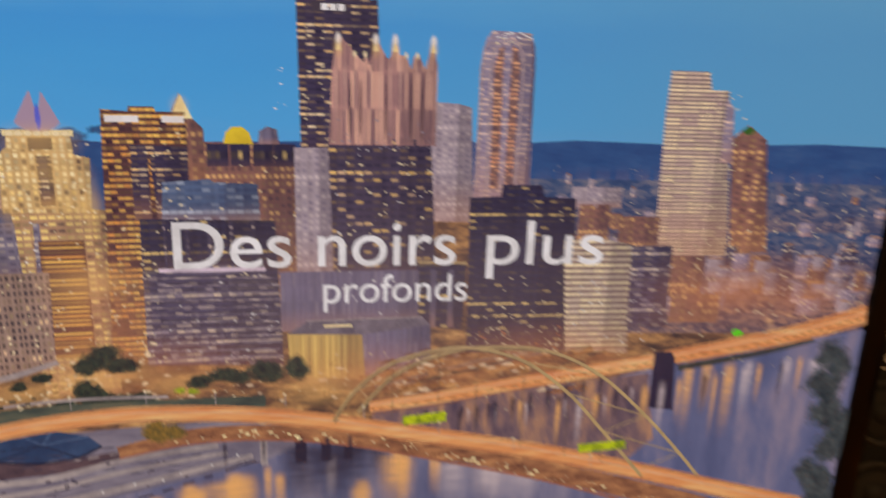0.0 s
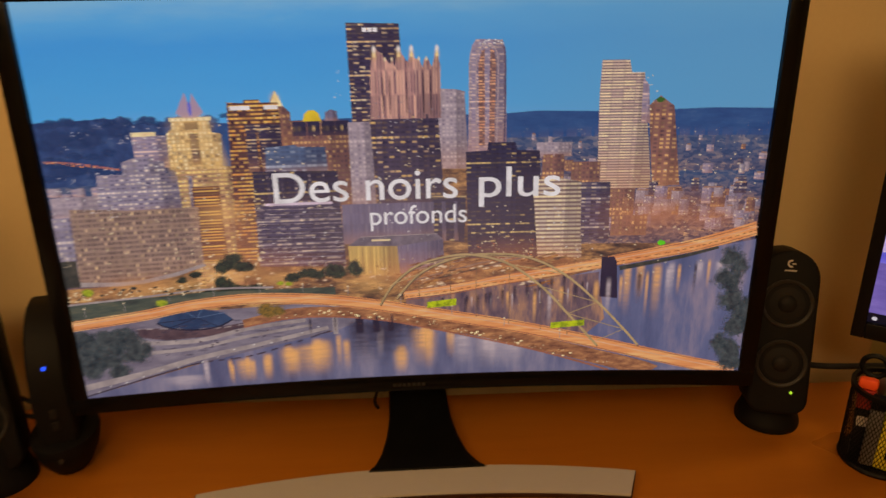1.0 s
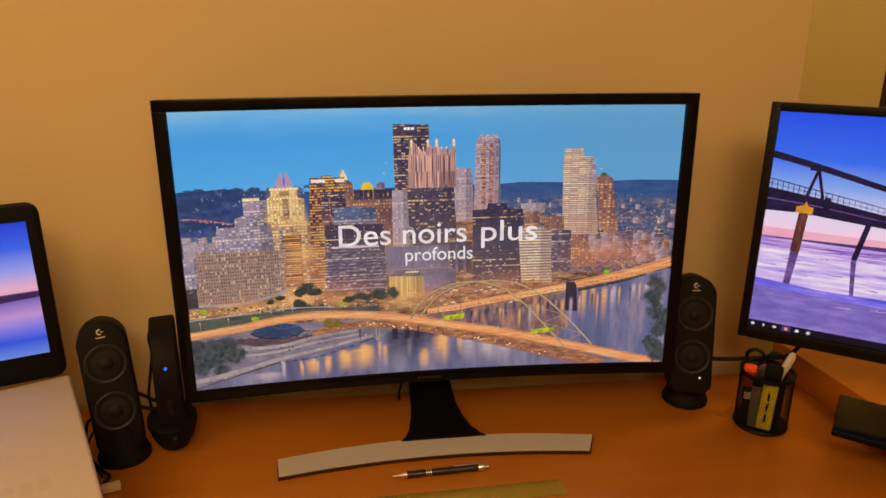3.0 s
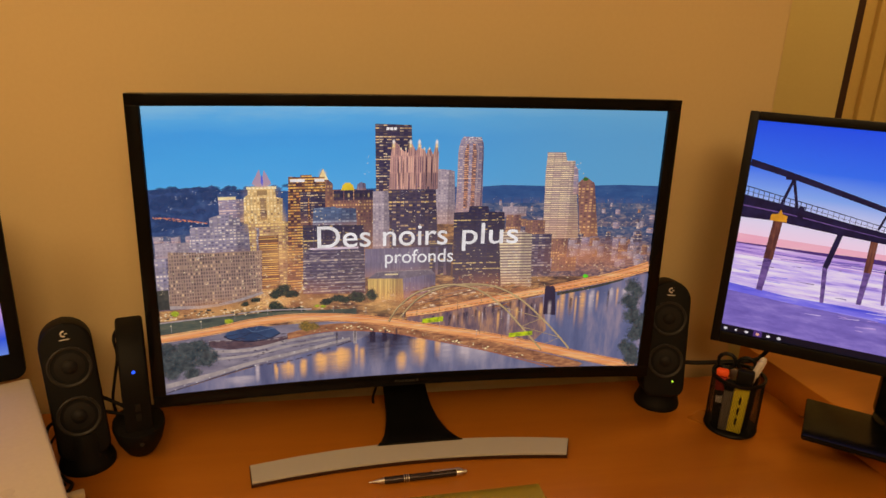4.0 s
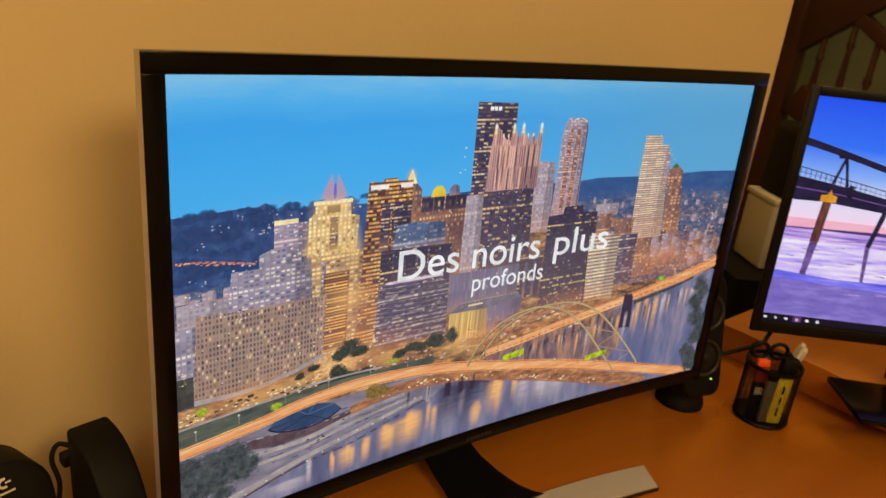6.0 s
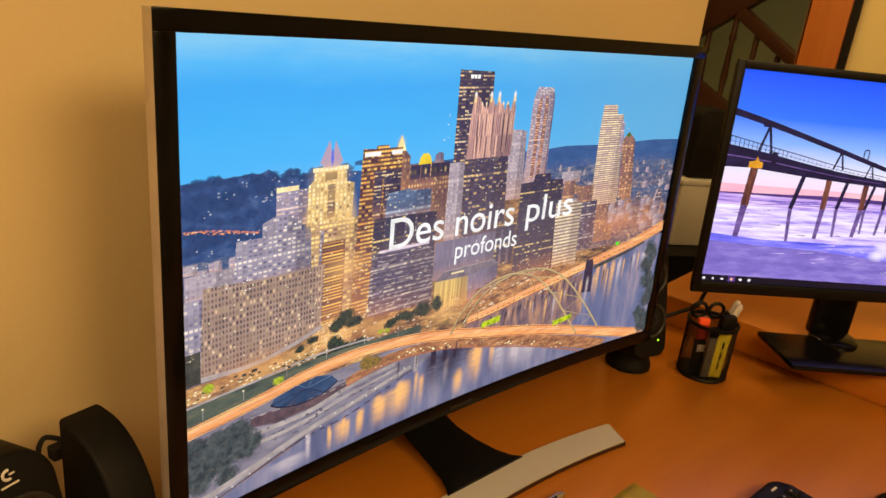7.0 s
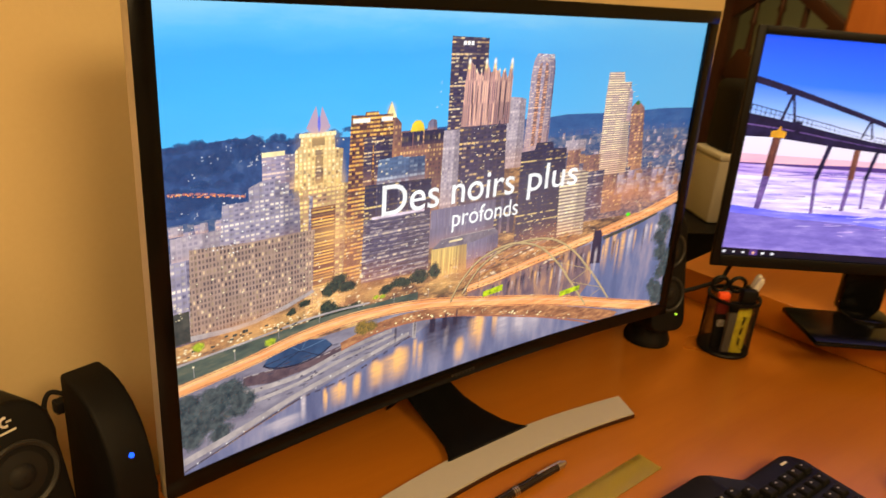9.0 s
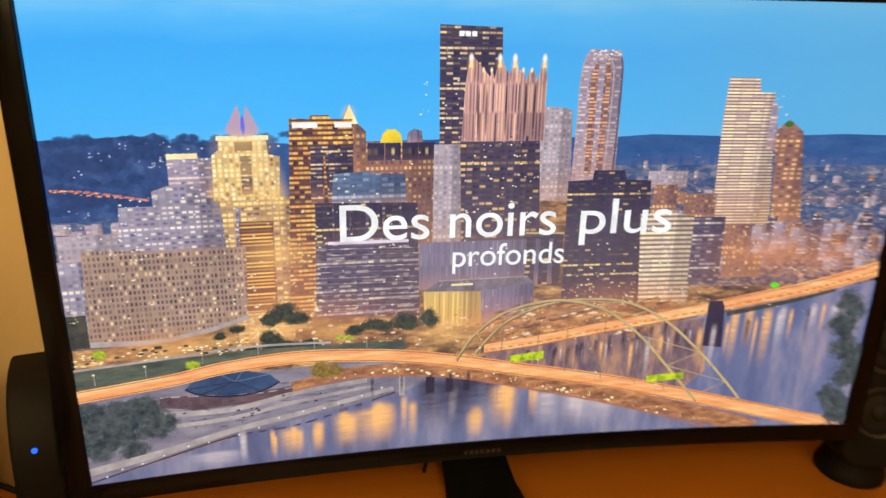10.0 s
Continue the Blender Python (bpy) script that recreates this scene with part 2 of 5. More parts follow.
structure("wall_west", box(-2.1, -2.0, -2.6, WALL_Y, 0, 2.5), M_WALL, "cream painted side wall", "wall")
structure("wall_south", box(-2.1, 3.5, -2.7, -2.6, 0, 2.5), M_WALL, "cream painted wall opposite the desk", "wall")
structure("wall_hall", box(3.4, 3.5, -2.6, 2.3, 0, 2.5), M_HALL, "grey-green painted wall of the stair hall", "wall")
east = box(1.9, 2.0, -2.6, 0.97, 0, 2.5)
box(1.9, 2.0, 1.76, 2.3, 0, 2.5, bm=east)
box(1.9, 2.0, 0.97, 1.76, 2.08, 2.5, bm=east)
structure("wall_east", east, M_WALL_SIDE, "yellow painted wall with a doorway to the stairs", "wall")
casing = thing("door_frame", Matrix(), "reddish wooden frame round the open doorway", "door frame", kind="structure")
part("casing", box(1.872, 1.9, 0.835, 0.955, 0, 2.16, 0.004), M_CASING, casing)
part("jamb", box(1.9, 2.0, 0.957, 0.972, 0, 2.08), M_CASING, casing)
# solid black strip stands in for the shadow in the gap by the casing
part("gap_shade_strip", box(1.876, 1.9, 0.815, 0.834, 0, 2.16, 0.002), M_RUBBER, casing, "black strip standing in for the shadowed gap beside the casing")
part("casing", box(1.872, 1.9, 1.77, 1.86, 0, 2.16, 0.004), M_CASING_PALE, casing, "pale wooden casing")
part("casing", box(1.876, 1.9, 1.872, 1.955, 0, 2.16, 0.004), M_CASING_PALE, casing, "pale wooden casing")

# ---- the stair hall through the doorway ----
stairs = thing("staircase", pose(2.5, 0, 0), "dark stained wooden staircase with turned balusters in the hall", "staircase")


def slanted(y0, z0, y1, z1, width, thick, x=0.0):
    """A board along a slope from one end of its lower edge to the other."""
    d = math.hypot(y1 - y0, z1 - z0)
    bm = box(-thick / 2, thick / 2, 0, d, 0, width, 0.004)
    return moved(bm, Matrix.Translation((x, y0, z0)) @ pose(0, 0, 0, math.degrees(math.atan2(z1 - z0, y1 - y0))) if y1 > y0 else
                 Matrix.Translation((x, y1, z1)) @ pose(0, 0, 0, math.degrees(math.atan2(z0 - z1, y0 - y1))))


def baluster(y, z0, z1, x=0.0):
    h = z1 - z0
    prof = [(0.012, 0), (0.012, h * 0.12), (0.017, h * 0.15), (0.009, h * 0.2), (0.015, h * 0.42), (0.010, h * 0.72), (0.017, h * 0.76), (0.012, h * 0.8), (0.012, h)]
    return moved(lathe(prof, 14), Matrix.Translation((x, y, z0)))


part("newel_post", box(-0.045, 0.045, 1.70, 1.79, 0, 2.3, 0.006), M_DARKWOOD, stairs)
part("string_board", slanted(1.70, 1.20, 0.62, 1.96, 0.17, 0.05), M_DARKWOOD, stairs)
part("handrail", slanted(1.50, 1.335, 0.80, 0.90, 0.05, 0.05), M_DARKWOOD, stairs)
part("lower_string", slanted(1.70, 0.96, 1.46, 0.84, 0.13, 0.045), M_DARKWOOD, stairs)
for by, bz0, bz1 in ((1.61, 0.92, 1.27), (1.50, 0.9, 1.36), (1.395, 0.66, 1.27), (1.29, 0.6, 1.2), (1.18, 0.53, 1.13), (1.07, 0.46, 1.06)):
    part("baluster", baluster(by, bz0, bz1), M_DARKWOOD, stairs)
part("bottom_board", slanted(1.70, 0.78, 0.8, 0.22, 0.24, 0.05), M_DARKWOOD, stairs)

stack = thing("cabinet", pose(1.5, 1.0, 0, 0, 0, -28), "dark low cabinet standing past the corner of the wall", "cabinet")
part("body", box(-0.2, 0.2, -0.16, 0.16, 0, 0.645, 0.006), M_MATT, stack)
part("top", box(-0.21, 0.21, -0.17, 0.17, 0.645, 0.655, 0.003), M_MATT, stack)
bin_ = thing("storage_box", pose(1.47, 1.0, 0.655, 0, 0, -28), "pale grey box standing on the dark cabinet", "box")
part("body", moved(prism(rounded(0.17, 0.19, 0.012), 0.15, 0.01), pose(0, -0.075, 0.095)), M_GREYBOX, bin_)
part("lid", box(-0.088, 0.088, -0.08, 0.08, 0.188, 0.206, 0.006), M_GREYBOX, bin_, "paler rim of the lid")
spk = thing("dark_box", pose(1.47, 1.0, 0.861, 0, 0, -28), "black upright box on top of the pale grey box", "box")
part("body", moved(prism(rounded(0.125, 0.2, 0.03, 6, (0.3, 0.3, 1, 1)), 0.12, 0.008), pose(0, -0.06, 0.1)), M_MATT, spk)

# ---- desks ----
desk = thing("desk", pose(0, 0, 0), "orange beech laminate desk against the wall", "desk")
part("desktop", box(-1.2, 0.75, -0.42, 0.578, 0.722, 0.75, 0.003), M_DESK, desk)
part("side_panel", box(-1.17, -1.145, -0.38, 0.56, 0, 0.722, 0.002), M_DESK_DARK, desk)
part("side_panel", box(0.70, 0.725, -0.38, 0.56, 0, 0.722, 0.002), M_DESK_DARK, desk)
part("back_panel", box(-1.145, 0.70, 0.53, 0.548, 0.3, 0.722, 0.002), M_DESK_DARK, desk)
side = thing("side_desk", pose(0.627, 0.594, 0, 0, 0, 6.5), "higher orange laminate side desk meeting the main desk", "desk")
part("desktop", box(0, 0.75, -1.35, 0, 0.7505, 0.806, 0.002), M_DESK, side)
part("leg_panel", box(0.16, 0.185, -1.3, -0.02, 0, 0.7505, 0.002), M_DESK_DARK, side)
part("leg_panel", box(0.70, 0.725, -1.3, -0.02, 0, 0.7505, 0.002), M_DESK_DARK, side)

# ---- the curved monitor ----
RADIUS, SCR_W, SCR_H = 3.0, 0.697, 0.393
MON = pose(0.004, 0.471, 1.0465, -1.5, 0, 1.0)
monitor = thing("curved_monitor", MON, "large curved monitor with black frame showing a city skyline", "monitor")


def bent(x, y, z):
    """A point of the flat screen plane, y behind it, laid on the screen's curve."""
    a = x / RADIUS
    return Vector(((RADIUS - y) * math.sin(a) if y < 0 else (RADIUS + y) * math.sin(a), (RADIUS + y) * math.cos(a) - RADIUS, z))


def bend(bm):
    for v in bm.verts:
        v.co = bent(*v.co)
    return bm


def sliced_box(x0, x1, y0, y1, z0, z1, r=0.0, step=0.03):
    bm = box(x0, x1, y0, y1, z0, z1, r)
    n = max(1, int((x1 - x0) / step))
    for k in range(1, n):
        x = x0 + (x1 - x0) * k / n
        bmesh.ops.bisect_plane(bm, geom=bm.verts[:] + bm.edges[:] + bm.faces[:], plane_co=(x, 0, 0), plane_no=(1, 0, 0))
    return bm


hw, hh = SCR_W / 2, SCR_H / 2
OUT = hw + 0.0165
for name, z0, z1, r in (("frame_top", hh, hh + 0.0155, 0.0008), ("frame_bottom", -hh - 0.0175, -hh + 0.001, 0.0008)):
    bm = sliced_box(-OUT, OUT, -0.005, -0.0030, z0, z1, r)
    join(bm, sliced_box(-hw - 0.0148, hw + 0.0148, -0.0029, 0.011, z0, z1 - 0.0005 if z1 > 0 else z1, 0.0004))
    part(name, bend(bm), M_GLOSS, monitor)
for sx in (-1, 1):
    a, b = sorted((sx * hw, sx * OUT))
    bm = box(a, b, -0.0049, -0.0030, -hh - 0.0005, hh + 0.0005, 0.0006)
    a, b = sorted((sx * hw, sx * (hw + 0.0148)))
    join(bm, box(a, b, -0.0029, 0.0105, -hh - 0.0005, hh + 0.0005))
    part("frame_side", bend(bm), M_GLOSS, monitor)
    a, b = sorted((sx * (hw + 0.0149), sx * (hw + 0.0163)))
    part("edge_strip", bend(box(a, b, -0.0028, 0.0105, -hh - 0.0172, hh + 0.0152, 0.0003)), M_EDGE, monitor, "pale champagne strip along the frame's side")
shell = sliced_box(-hw - 0.004, hw + 0.004, 0.0112, 0.024, -hh - 0.012, hh + 0.009, 0.006)
part("back_shell", bend(shell), M_BLACK, monitor)
part("back_hump", bend(sliced_box(-0.2, 0.2, 0.024, 0.088, -0.16, 0.1, 0.012)), M_BLACK, monitor)
neckpath = ((0.088, -0.13, 0.039, 0.016), (0.097, -0.19, 0.039, 0.016), (0.097, -0.225, 0.039, 0.016), (0.089, -0.252, 0.040, 0.013), (0.068, -0.270, 0.041, 0.010),
            (0.040, -0.280, 0.043, 0.009), (0.010, -0.285, 0.048, 0.008), (-0.018, -0.2875, 0.056, 0.007), (-0.034, -0.2885, 0.065, 0.006), (-0.044, -0.289, 0.075, 0.005))
bm = bmesh.new()
prev = None
for k, (ny, nz, half, thick) in enumerate(neckpath):
    py, pz = neckpath[max(k - 1, 0)][:2]
    qy, qz = neckpath[min(k + 1, len(neckpath) - 1)][:2]
    d = Vector((0, qy - py, qz - pz)).normalized()
    n = Vector((0, -d.z, d.y))
    ring = []
    for i in range(12):
        ang = 2 * math.pi * i / 12
        cx, cn = math.cos(ang), math.sin(ang)
        sx = math.copysign(abs(cx) ** 0.35, cx) * half
        sn = math.copysign(abs(cn) ** 0.6, cn) * thick / 2
        ring.append(bm.verts.new(Vector((-0.008 + 0.013 * k / 9 + 0.86 * sx, ny, nz)) + n * sn))
    if prev:
        for i in range(12):
            bm.faces.new((prev[i], prev[(i + 1) % 12], ring[(i + 1) % 12], ring[i]))
    else:
        bm.faces.new(ring)
    prev = ring
bm.faces.new(prev)
bmesh.ops.recalc_face_normals(bm, faces=bm.faces[:])
part("neck", bm, M_BLACK, monitor)


def arc_plate(z0, z1, inset, r):
    """The curved foot bar, as a slab between two arcs."""
    bm = bmesh.new()
    rows = []
    for k in range(25):
        xf = (-0.229 + inset) + (0.448 - 2 * inset) * k / 24
        xb = (-0.234 + inset) + (0.470 - 2 * inset) * k / 24
        yb = 0.4265 - 0.46 * xb * xb - inset
        yf = 0.380 - 0.40 * xf * xf + inset
        rows.append([bm.verts.new(p) for p in ((xf, yf, z0), (xb, yb, z0), (xb, yb, z1), (xf, yf, z1))])
    for a, b in zip(rows, rows[1:]):
        for i in range(4):
            bm.faces.new((a[i], a[(i + 1) % 4], b[(i + 1) % 4], b[i]))
    bm.faces.new(rows[0])
    bm.faces.new(rows[-1])
    bmesh.ops.recalc_face_normals(bm, faces=bm.faces[:])
    if r:
        ends = [e for e in bm.edges if abs(e.verts[0].co.z - e.verts[1].co.z) < 1e-6 and e.verts[0].co.z > z1 - 1e-6]
        bmesh.ops.bevel(bm, geom=ends, offset=r, segments=2, affect="EDGES")
    return bm


to_mon = MON.inverted() @ pose(0.010, 0, 0, 0, 0, 1.5)
part("foot_edge", moved(arc_plate(0.7505, 0.7555, 0.0, 0), to_mon), M_BROWN_EDGE, monitor, "dark edge of the foot bar", smooth=False)
part("foot_bar", moved(arc_plate(0.7555, 0.758, 0.0012, 0.0008), to_mon), M_BAR, monitor, "cream white curved foot bar", smooth=False)
logo = bmesh.new()
for k in range(7):
    box(-0.018 + k * 0.0053, -0.018 + k * 0.0053 + 0.0038, -0.0056, -0.0049, -hh - 0.0115, -hh - 0.0080, bm=logo)
part("maker_mark", moved(logo, Matrix.Translation((-0.012, 0, 0))), M_RING, monitor, "small grey maker's mark")

# ---- the flat monitor on the side desk ----
FLAT = pose(0.468, 0.450, 0.892, -3.2, 0, -36.0)
flat = thing("flat_monitor", FLAT, "black flat monitor showing a pier at sunset", "monitor")
FW, FH = 0.560, 0.354
bm = box(0.006, FW - 0.006, 0.004, 0.016, 0.003, FH - 0.003, 0.004)
box(0.1, FW - 0.1, 0.016, 0.045, 0.06, FH - 0.06, 0.012, bm=bm)
part("back_shell", bm, M_BLACK, flat)
part("frame_left", box(0.002, 0.0145, -0.004, 0.004, 0.0, FH, 0.0015), M_BLACK, flat)
part("frame_right", box(FW - 0.016, FW, -0.004, 0.004, 0.0, FH, 0.0015), M_BLACK, flat)
part("frame_top", box(0.0145, FW - 0.016, -0.004, 0.004, FH - 0.0125, FH, 0.0015), M_BLACK, flat)
part("frame_bottom", box(0.0145, FW - 0.016, -0.004, 0.004, 0.0, 0.018, 0.0015), M_BLACK, flat)
UP = FLAT.inverted()
part("neck", moved(box(-0.036, 0.036, 0.0, 0.02, 0, 0.19, 0.006), UP @ pose(0.706, 0.305, 0.818, 0, 0, -36)), M_GLOSS, flat)
part("neck_foot", moved(lathe([(0.038, 0), (0.037, 0.005), (0.028, 0.010)], 32), UP @ pose(0.700, 0.297, 0.8153, 0, 0, 0)), M_GLOSS, flat)
part("base_plate", moved(box(0.006, 0.29, 0.006, 0.125, 0, 0.009, 0.003), UP @ pose(0.527, 0.292, 0.8065, 0, 0, -39)), M_GLOSS, flat, "glossy black rectangular foot")

# ---- the small screen on the cream box ----
LAPM = pose(-0.528, 0.471, 0.87, 0, 0, 21.0)
lap = thing("laptop_screen", LAPM, "black laptop screen showing a blue and pink sunset", "laptop screen")
part("lid", moved(prism(rounded(0.34, 0.255, 0.016), 0.012, 0.003), pose(-0.17, 0, 0.1275)), M_BLACK, lap)
cbox = thing("cream_box", pose(-0.527, 0.470, 0.75, 0, 0, 25.5), "cream cardboard box with faint stains under the laptop screen", "box")
part("body", box(-0.36, 0, -0.42, 0.002, 0.0005, 0.107, 0.004, 3), M_BOX, cbox)
part("lid", box(-0.362, 0.002, -0.422, 0.004, 0.107, 0.1195, 0.005, 3), M_BOX, cbox, "cream lid with rubbed edges")
marks = bmesh.new()
for k in range(5):
    join(marks, lathe([(0.007, 0.1195), (0.0068, 0.1198)], 14), pose(-0.05 - 0.018 * (k % 3), -0.255 - 0.012 * (k // 3), 0))
part("stain", marks, M_STAIN, cbox, "faint grey stains")

# ---- loudspeakers ----


def loudspeaker(m, side, yaw, lean, label, led, ahead=0.0, rise=0.0):
    ob = thing("loudspeaker", m, label, "loudspeaker", "pair of desk loudspeakers")
    tip = pose(-0.45 * ahead, -ahead, 0.012 + rise, -lean, side, yaw)
    w, h, d = 0.065, 0.189, 0.050
    body = moved(prism(rounded(w, h, 0.0325, 10, (0.55, 0.55, 1, 1)), d, 0.004, 3), tip @ pose(0, -d / 2 - 0.004, h / 2 + 0.006))
    part("cabinet", body, M_MATT, ob)
    front = tip @ pose(0, -d / 2 - 0.004, 0.006)
    for zc in (0.129, 0.060):
        at = front @ pose(0, 0, zc, 90)
        driver = part("driver", moved(lathe([(0.0235, -0.001), (0.021, -0.0002), (0.010, 0.0008), (0.0085, 0.003), (0.004, 0.0045), (0.0006, 0.005)], 36, cap=False), at), M_CONE, ob)
        part("trim_ring", moved(lathe([(0.0275, -0.001), (0.0278, 0.0015), (0.0262, 0.0026), (0.0236, 0.0012), (0.0232, -0.001)], 44, cap=False), at), M_RING, driver, "grey ring round the driver")
    arc = [(0.0034 * math.cos(math.radians(70 + 15 * k)), -0.0002, 0.1745 + 0.0034 * math.sin(math.radians(70 + 15 * k))) for k in range(16)]
    mark = tube(arc, 0.0011, 6, 2)
    join(mark, box(0.0008, 0.0046, -0.0007, 0.0002, 0.1738, 0.1750))
    part("maker_mark", moved(mark, front), M_PRINT, ob, "small pale maker's mark")
    part("maker_line", moved(box(-0.0062, 0.0062, -0.0006, 0.0002, 0.1660, 0.1674), front), M_PRINT, ob)
    if led:
        part("power_light", moved(lathe([(0.0016, -0.001), (0.0016, 0.0012), (0.001, 0.0016)], 14), front @ pose(0.0135, 0, 0.027, 90)), M_LED_GREEN, ob, "small green lit lamp")
    part("foot", lathe([(0.036, 0.0), (0.0365, 0.005), (0.035, 0.010), (0.031, 0.020), (0.029, 0.040), (0.024, 0.056)], 40), M_MATT, ob)
    return ob


loudspeaker(pose(-0.456, 0.440, 0.7505), -2.5, 19, 12.0, "black desk loudspeaker with two round drivers, beside the cream box", False)
loudspeaker(pose(0.424, 0.503, 0.7505), 0.0, -14, 13.0, "black desk loudspeaker with two drivers and green light", True, 0.020, 0.012)

# ---- small computer ----
pc = thing("mini_computer", pose(-0.379, 0.421, 0.7505, 0, 0, 14), "slim black upright mini computer with blue light", "computer")
prof = [(0.014, 0.02), (0.014, 0.100)]
for k in range(13):
    a = math.pi - k / 12 * math.pi / 2
    prof.append((0.082 + 0.068 * math.cos(a), 0.100 + 0.087 * math.sin(a)))
prof += [(0.094, 0.187), (0.094, 0.02)]
body = moved(prism(prof, 0.036, 0.004, 3), Matrix(((0, 1, 0, -0.018), (1, 0, 0, 0), (0, 0, 1, 0), (0, 0, 0, 1))))
bmesh.ops.recalc_face_normals(body, faces=body.faces[:])
part("case", body, M_MATT, pc)
part("power_light", moved(lathe([(0.0023, -0.001), (0.0023, 0.0009)], 16), pose(0.000, 0.0200, 0.1360, 71)), M_LED_BLUE, pc, "blue lit power lamp")
foot = lathe([(0.017, 0), (0.024, 0.005), (0.034, 0.022), (0.0392, 0.040), (0.0385, 0.046), (0.034, 0.048)], 36)
for v in foot.verts:
    v.co.x *= 0.9
    v.co.y *= 1.2
part("foot", moved(foot, Matrix.Translation((-0.001, 0.046, 0))), M_MATT, pc)
for zc in (0.064, 0.079):
    part("usb_port", box(-0.003, 0.004, 0.0128, 0.015, zc, zc + 0.011, 0.0004), M_CONE, pc)
part("audio_port", moved(lathe([(0.0028, 0), (0.0028, 0.001), (0.0015, 0.0011)], 14), pose(0.001, 0.0005, 0.034, 90)), M_RING, pc)

# ---- pencil cup ----
cup = thing("pencil_cup", pose(0.510, 0.418, 0.7505), "black wire mesh pencil cup filled with pens and scissors", "pencil cup")
CR, CH = 0.0388, 0.094
wires = bmesh.new()
for k in range(64):
    a = 2 * math.pi * k / 64
    for twist in (-1, 1):
        pts = []
        for i in range(7):
            b = a + twist * i / 6 * 1.1
            pts.append((CR * math.cos(b), CR * math.sin(b), 0.004 + (CH - 0.008) * i / 6))
        join(wires, tube(pts, 0.00040, 4, 1))
part("mesh_wall", wires, M_BLACK, cup, smooth=False)
part("bottom", lathe([(CR, 0), (CR + 0.0015, 0.003), (CR, 0.006), (0.001, 0.006)], 40, cap=False), M_BLACK, cup)
part("rim", lathe([(CR - 0.002, CH - 0.005), (CR + 0.0018, CH - 0.005), (CR + 0.0018, CH), (CR - 0.002, CH), (CR - 0.002, CH - 0.005)], 40, cap=False), M_BLACK, cup)
CUP = Matrix.Translation((0.510, 0.418, 0.757))


def in_cup(name, label, category, x0, y0, x1, y1, face=0.0):
    """A thing that stands in the cup from one point of its floor to another of its rim."""
    d = Vector((x1 - x0, y1 - y0, 0.09)).normalized()
    m = CUP @ Matrix.Translation((x0, y0, 0)) @ pose(0, 0, 0, math.degrees(-math.atan2(d.y, d.z)), math.degrees(math.asin(d.x)), 0) @ pose(0, 0, 0, 0, 0, face)
    return thing(name, m, label, category)


hl = in_cup("highlighter", "black-capped highlighter with a yellow barrel in the cup", "marker", -0.010, -0.024, -0.007, -0.025, -35)
part("barrel", box(-0.011, 0.011, -0.006, 0.006, 0.0, 0.078, 0.004), M_YELLOW, hl)
part("cap", box(-0.0125, 0.0125, -0.0075, 0.0075, 0.078, 0.108, 0.004), M_BLACK, hl, "black cap")
for k in range(3):
    part("print_bar", moved(box(-0.0016, 0.0016, -0.0066, -0.0061, 0.015 + k * 0.018, 0.028 + k * 0.018), pose(0, 0, 0, 0, 0, 0)), M_BLACK, hl)
og = in_cup("cutter_knife", "cutter knife with an orange end standing in the cup", "cutter", -0.024, 0.000, -0.027, 0.003, -35)
part("handle", box(-0.009, 0.009, -0.005, 0.005, 0, 0.060, 0.003), M_BLACK, og)
part("grip", box(-0.0092, 0.0092, -0.0052, 0.0052, 0.060, 0.084, 0.003), M_RED, og, "dark red grip")
part("label", box(-0.006, 0.006, -0.0056, -0.0051, 0.040, 0.052), M_PRINT, og, "pale printed patch")
part("end_cap", box(-0.0095, 0.0095, -0.0055, 0.0055, 0.084, 0.097, 0.004), M_ORANGE, og, "orange end cap")
for x0, y0, x1, y1 in ((-0.004, 0.002, 0.009, -0.021), (0.004, 0.006, 0.017, -0.014)):
    wt = in_cup("white_pen", "white capped pen leaning out of the cup", "pen", x0, y0, x1, y1, -30)
    part("barrel", lathe([(0.0036, 0), (0.0045, 0.004), (0.0045, 0.100), (0.0054, 0.101), (0.0054, 0.124), (0.0034, 0.129)], 20), M_PRINT, wt)
    part("clip", box(-0.0012, 0.0012, -0.0075, -0.0054, 0.103, 0.126, 0.0005), M_PRINT, wt)
sc = in_cup("scissors", "black handled scissors standing in the cup", "scissors", 0.0, 0.012, 0.002, 0.014, -35)
part("blades", box(-0.007, 0.007, -0.001, 0.001, 0, 0.088, 0.0005), M_SILVER, sc)
for sx in (-1, 1):
    loop = [(sx * 0.0145 + 0.0125 * math.cos(2 * math.pi * k / 16), 0, 0.099 + 0.012 * math.sin(2 * math.pi * k / 16)) for k in range(17)]
    part("handle", tube(loop, 0.0030, 8, 2), M_BLACK, sc)
gl = in_cup("marker_pen", "thick black marker pen standing in the cup", "marker", 0.012, -0.012, 0.014, -0.014)
part("barrel", lathe([(0.009, 0), (0.0095, 0.004), (0.0095, 0.098), (0.007, 0.104)], 24), M_BLACK, gl)
gm = in_cup("correction_pen", "pale grey correction pen with black cap in the cup", "pen", -0.024, -0.016, -0.025, -0.017, -35)
part("barrel", box(-0.007, 0.007, -0.004, 0.004, 0, 0.07, 0.003), M_GREYPEN, gm)
part("cap", box(-0.0074, 0.0074, -0.0044, 0.0044, 0.07, 0.088, 0.003), M_BLACK, gm)

